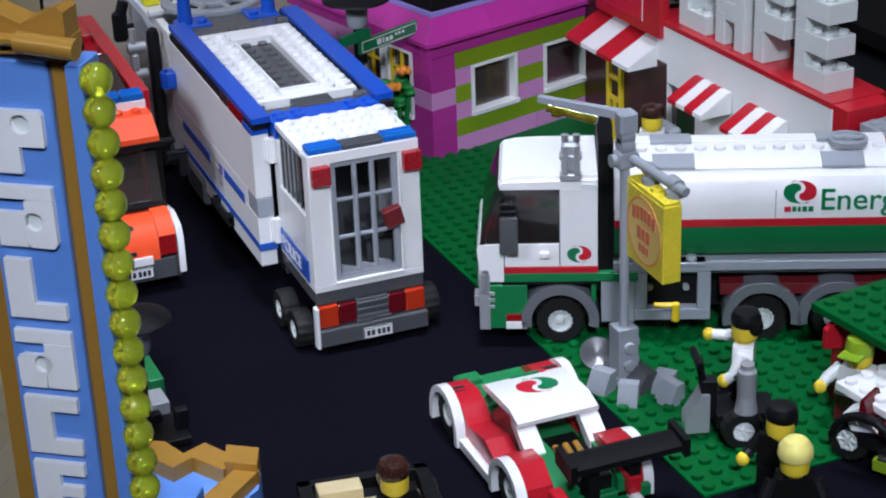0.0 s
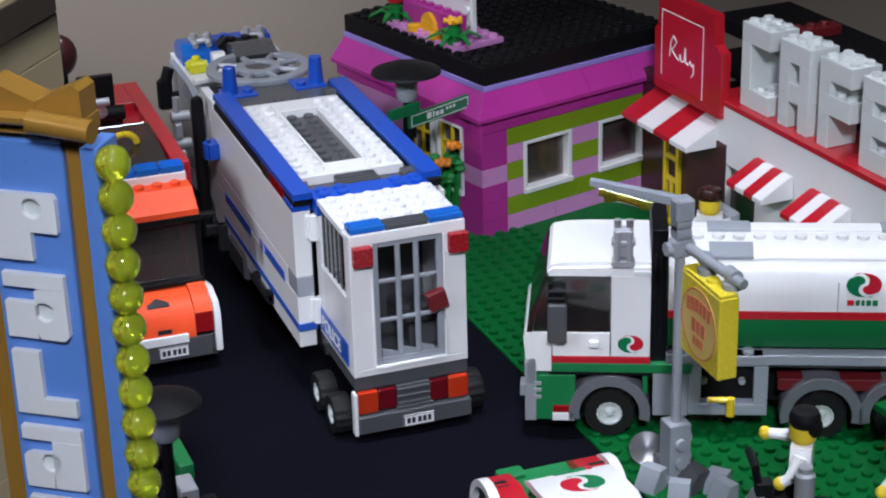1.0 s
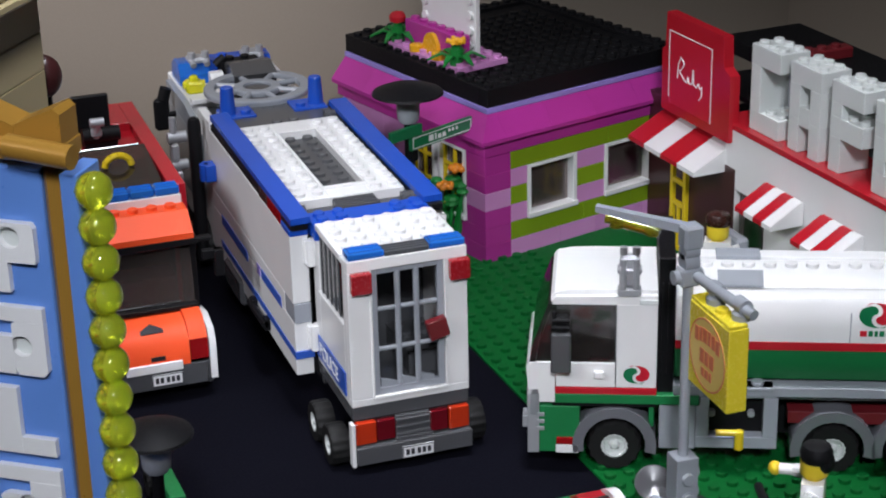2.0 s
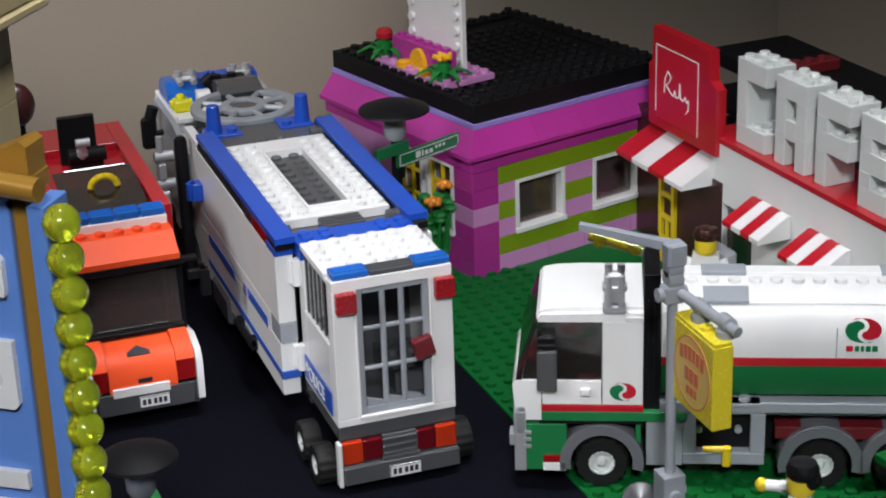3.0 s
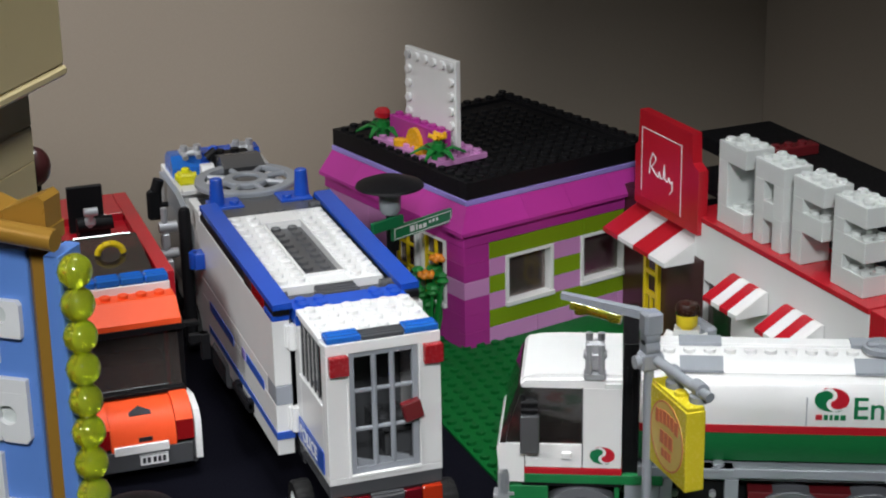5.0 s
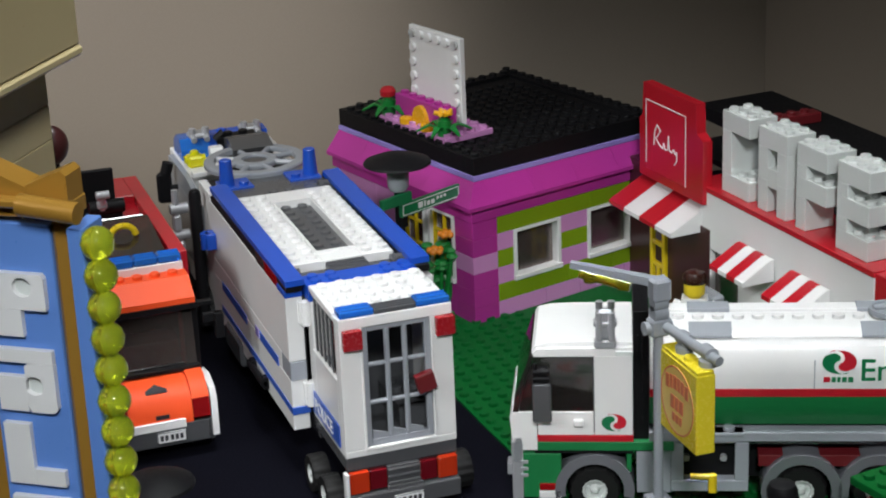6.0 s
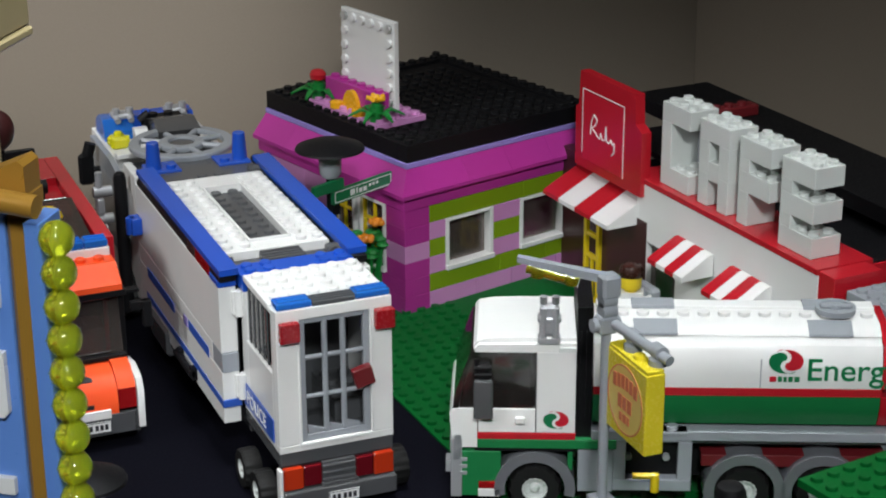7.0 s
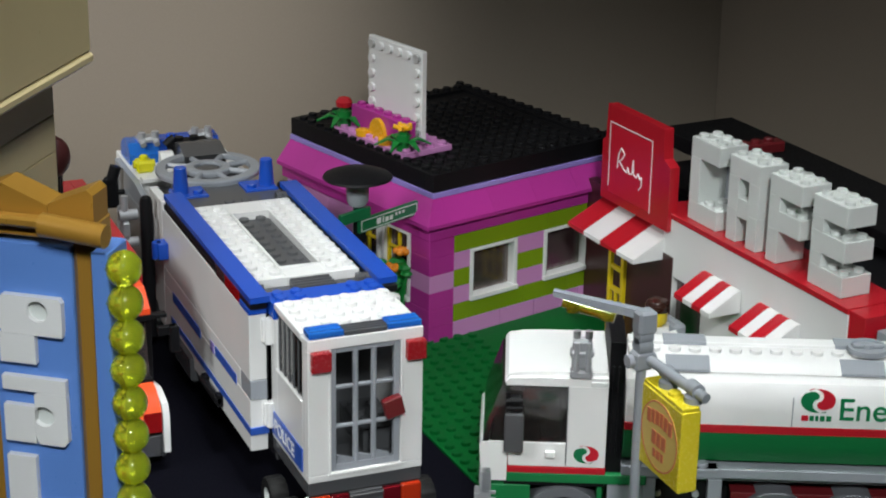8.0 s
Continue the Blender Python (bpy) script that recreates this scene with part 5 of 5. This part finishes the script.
st = thing("doorstep", "dark grey toy doorstep before the cafe door", "step", 203, 91, 0, 5)
part("lower_tread", B().box(-14, -12, 1.3, 14, 12, 4.7), DGREY, st)
part("upper_tread", B().box(-11, -9, 4.75, 14, 9, 8.05), DGREY, st)

# two-wheeled scooter
sc = thing("scooter", "black two-wheeled toy scooter with grey canister", "toy scooter", 124, -131, 1.3, -108)
part("deck", B().box(-8, -9, 6, 8, 14, 12.2).box(-3, -14, 8, 3, -8, 24), BLACK, sc)
part("front_box", B().prism([(-20, 3), (-20, 9), (-14, 19), (-11, 19), (-11, 3)], "x", -4.5, 4.5), SILVER, sc)
part("handle", B().rod((0, -12, 18), (0, -15, 33), 1.6).rod((-7, -15.5, 33), (7, -15.5, 33), 1.5), BLACK, sc)
for s in (-1, 1):
    wheel(sc, 11.5 * s, 0, 8.2, 8.2, 6, STICKER, "x", s, 5)
part("canister", B().rev([(4.4, 10), (3.4, 17), (3.6, 17.2), (3.6, 27), (2.6, 28), (2.6, 30)], (12, 1, 6), "z", 18), SILVER, sc)

# ---- snack hut with a green plate roof ----
hu = thing("snack_hut", "toy stall with studded green roof and white counter", "toy stall", 166.6, -123.3, 0, 9)
rf = B().box(-4, -46, 40, 62, 4, 43.2)
rf.studs(-3, -45, 8, 6, 43.2)
part("roof", rf, BASEGREEN, hu)
part("wall", B().box(4, -8, 1.3, 60, 0, 39.9), RED, hu)
part("white_post", B().box(38, -44, 27.3, 44, -38, 39.9), WHITE, hu)
ct = B().box(-18, -59, 24, 46, -27, 27.2)
ct.studs(-18, -59, 8, 4, 27.2)
part("counter", ct, WHITE, hu)
part("counter_leg", B().box(-12, -54, 1.3, -6, -30, 23.95), DGREY, hu)
part("red_sign", B().prism([(-5, 28), (-5, 36), (-1, 38), (3.95, 36), (3.95, 26)], "y", -7, -4.5), RED, hu)
# motorbike in front of the stall
mb = thing("motorbike", "black and white toy motorbike with chrome parts", "toy motorbike", 161, -179, 1.3, 30)
part("frame", B().box(-3.5, -14, 8, 3.5, 12, 15).box(-3, -8, 15, 3, 4, 19), BLACK, mb)
wheel(mb, 0, 16, 8.5, 8.5, 6, GREYW, "x", -1, 6)
wheel(mb, 0, -18, 8.5, 8.5, 6, GREYW, "x", -1, 6)
part("cowl", B().prism([(4, 16), (12, 24), (18, 20), (14, 14)], "x", -4, 4), WHITE, mb)
part("red_tank", B().box(-4, -6, 15, 4, 4, 20, 1), RED, mb)
part("handlebar", B().rod((-9, 9, 23), (9, 9, 23), 1.2), BLACK, mb)
part("exhaust", B().rod((-5, -16, 8), (-5, 2, 7), 1.8), CHROME, mb)
part("windshield", B().prism([(6, 20), (9, 29), (10.4, 29), (11, 20)], "x", -6, 6), T_DRED, mb)
part("lime_fairing", B().prism([(-16, 2), (-14, 8), (-6, 9), (-4, 2)], "x", -7, -3.6).box(-7, -3.8, 2, -3.6, 4, 7, .5), LIME, mb)
hoop = B()
for i in range(9):
    a, e = radians(20 + 18 * i), radians(38 + 18 * i)
    hoop.rod((-10, 6 + 13 * math.cos(a), 12 + 13 * math.sin(a)), (-10, 6 + 13 * math.cos(e), 12 + 13 * math.sin(e)), 1.7, 10)
part("handle_hoop", hoop, BLACK, mb)

# ---- palace cinema: tall sign, tower, marquee ----
PY = -36.0
pc = thing("palace_cinema", "toy cinema with tall blue and gold sign and tan tower", "toy building", -143.7, -253.6, 0, PY)
part("sign_panel", B().box(-11, 0.7, 96, 8.4, 8, 233.4), MBLUE, pc, "medium blue sign panel")
part("gold_strip", B().box(8.5, 0.4, 96, 14.3, 8, 235, 1.4), GOLD, pc, "pearl gold strip")
part("blue_edge", B().box(14.4, -2.6, 96, 18.2, 8, 234), MBLUE, pc)
part("gold_strip", B().box(-16, 1.6, 96, -11.1, 8, 235), GOLD, pc)
part("gold_cap", B().box(-18, 0, 235.1, 14.2, 9, 239).rod((4, -3.5, 239.6), (19, -4.5, 238.6), 2.6).prism([(-18, 239), (-15, 243.4), (-7, 246.6), (3.5, 242.4), (3.5, 239)], "y", 0.5, 8.5).prism([(3.4, 239), (3.4, 242.6), (12.6, 246.6), (14, 245.4), (14, 239)], "y", 0.8, 8.2).box(-17, -3, 238, 4, 0.4, 240.4, .6), GOLD, pc, "gold crown on the sign")


def sign_letter(name, z, boxes, hole=None):
    """A letter of white tiles; a lobe may have a round hole through it."""
    q = B()
    for x0, x1, z0, z1 in boxes:
        bx = (-9.0 + x0, -9.0 + x1, z + z0, z + z1)
        if hole and x0 < hole[0] < x1 and z0 < hole[1] < z1:
            q.holed(*bx, -9.0 + hole[0], z + hole[1], 2.45, -1.1, 0.62)
        else:
            q.box(bx[0], -1.1, bx[2], bx[1], 0.62, bx[3], 0.12)
    lt = part(name, q, STICKER, pc, "white letter tile")
    if hole:
        part("hole_floor", B().rev([(2.45, 0.5), (2.45, 0.64)], (-9.0 + hole[0], 0, z + hole[1]), "y", 24), GREYW, lt)


PA = [(0, 15.2, 7, 16), (0, 8.5, 0, 7)]
LA = [(0, 15.2, 12.5, 16), (7.5, 15.2, 0, 12.5), (0, 7.5, 0, 9)]
sign_letter("letter_p", 205.6, PA, (9.4, 12.6))
sign_letter("letter_a", 186.4, LA, (9.6, 6.8))
sign_letter("letter_l", 167.0, [(0, 7, 0, 16), (7, 15, 0, 4.2)])
sign_letter("letter_a", 147.6, LA, (7.0, 6.8))
sign_letter("letter_c", 128.4, [(0, 7, 0, 16.4), (7, 14.4, 0, 4.2), (7, 14.4, 12.4, 16.4)])
sign_letter("letter_e", 109.4, [(0, 7, 0, 16.4), (7, 14, 0, 3.6), (7, 13, 6.4, 9.6), (7, 14, 12.8, 16.4)])
gl = B()
gl.rev([(1.5, -5.2), (1.6, -3.8)] + [(4.05 * math.sin(radians(a)), -3.9 * math.cos(radians(a))) for a in range(24, 157, 6)], (0, 0, 0), "x", 36)
g0 = part("globe_lamp", gl, T_GLOBE, pc, "clear yellow-green round lamp", pose(0.0212, -0.0010, 0.2305))
for face in g0.data.polygons:
    face.use_smooth = True
for i in range(1, 17):
    o = again(g0, pc, 21.2, -1.0, 230.5 - 7.8 * i)
    o.matrix_basis = pose(0.0212, -0.0010, (230.5 - 7.8 * i) * MM)
part("sign_foot", B().box(-16, 1, 0, 19, 40, 96), MBLUE, pc)
tw = thing("cinema_tower", "tan brick toy tower with overhanging cornice", "toy building", -143.7, -253.6, 0, PY)
for i in range(26):
    zb, zt = 9.6 * i + 0.05, min(9.6 * (i + 1) - 0.05, 252.9)
    cut = 41 if i % 2 else 30
    part("brick", B().box(-85, 12, zb, -28.5, cut - 0.05, zt, 0.25), TAN, tw)
    part("brick", B().box(-85, cut + 0.05, zb, -28.5, 73, zt, 0.25), TAN, tw)
part("tower_core", B().box(-84, 13, 249, -29.5, 72, 253), TAN, tw)
part("cornice", B().box(-96, 1, 256.05, -19.2, 76.4, 300, 0.6), TAN, tw)
part("cornice_lip", B().box(-96.6, 0.4, 253.1, -18.6, 77, 256, 0.8), TAN, tw)
part("wall_lantern", B().ball((-33.0, 80, 226.2), 4.6, seg=20, squash=1.2), BROWN, tw, "dark red round lantern")
part("lantern_bracket", B().box(-35.2, 73.05, 208, -32.0, 77, 214, 0.6).rod((-33.6, 76, 211), (-33.6, 80, 211), 1.6).rod((-33.2, 80, 209), (-33.2, 80, 221.6), 1.8), BLACK, tw)
mq = thing("cinema_marquee", "gold trimmed light blue toy cinema canopy", "toy canopy", 0, 0, 0, 0)
part("canopy", B().prism([(-125, -80), (-92, -84), (-58, -112), (-62, -122), (-95, -150), (-125, -150)], "z", 9, 20), MBLUE, mq)
part("canopy_support", B().box(-122, -146, 0, -98, -90, 9), MBLUE, mq)
part("gold_trim", B().prism([(-93, -82), (-86, -86), (-82, -97), (-73, -93), (-66, -106), (-72, -114), (-80, -101), (-88, -105), (-95, -92)], "z", 20, 26), GOLD, mq, "zigzag gold trim")
part("gold_block", B().prism([(-67, -101), (-57, -108), (-61, -119), (-71, -112)], "z", 20, 28), GOLD, mq)
part("gold_trim", B().prism([(-66, -112), (-60, -118), (-84, -140), (-92, -134)], "z", 20, 25), GOLD, mq)
sb = thing("green_cart", "small green and silver toy cart on the road", "toy cart", -74, -4, 0, 2)
part("side", B().box(-2, -10, 5, 4, 26, 12, .4), GREEN, sb)
part("tail", B().box(-5, -24, 3, 2, -11, 9, .5), SILVER, sb)
part("base", B().box(-8, -46, 1, 4, -24, 4, .4).box(0, -40, 4, 5, -36, 13, .5).box(-8, -30, 4, -3, -26, 8, .5), BLACK, sb)
wheel(sb, -3, 16, 6, 6, 5, GREYW, "x", 1)
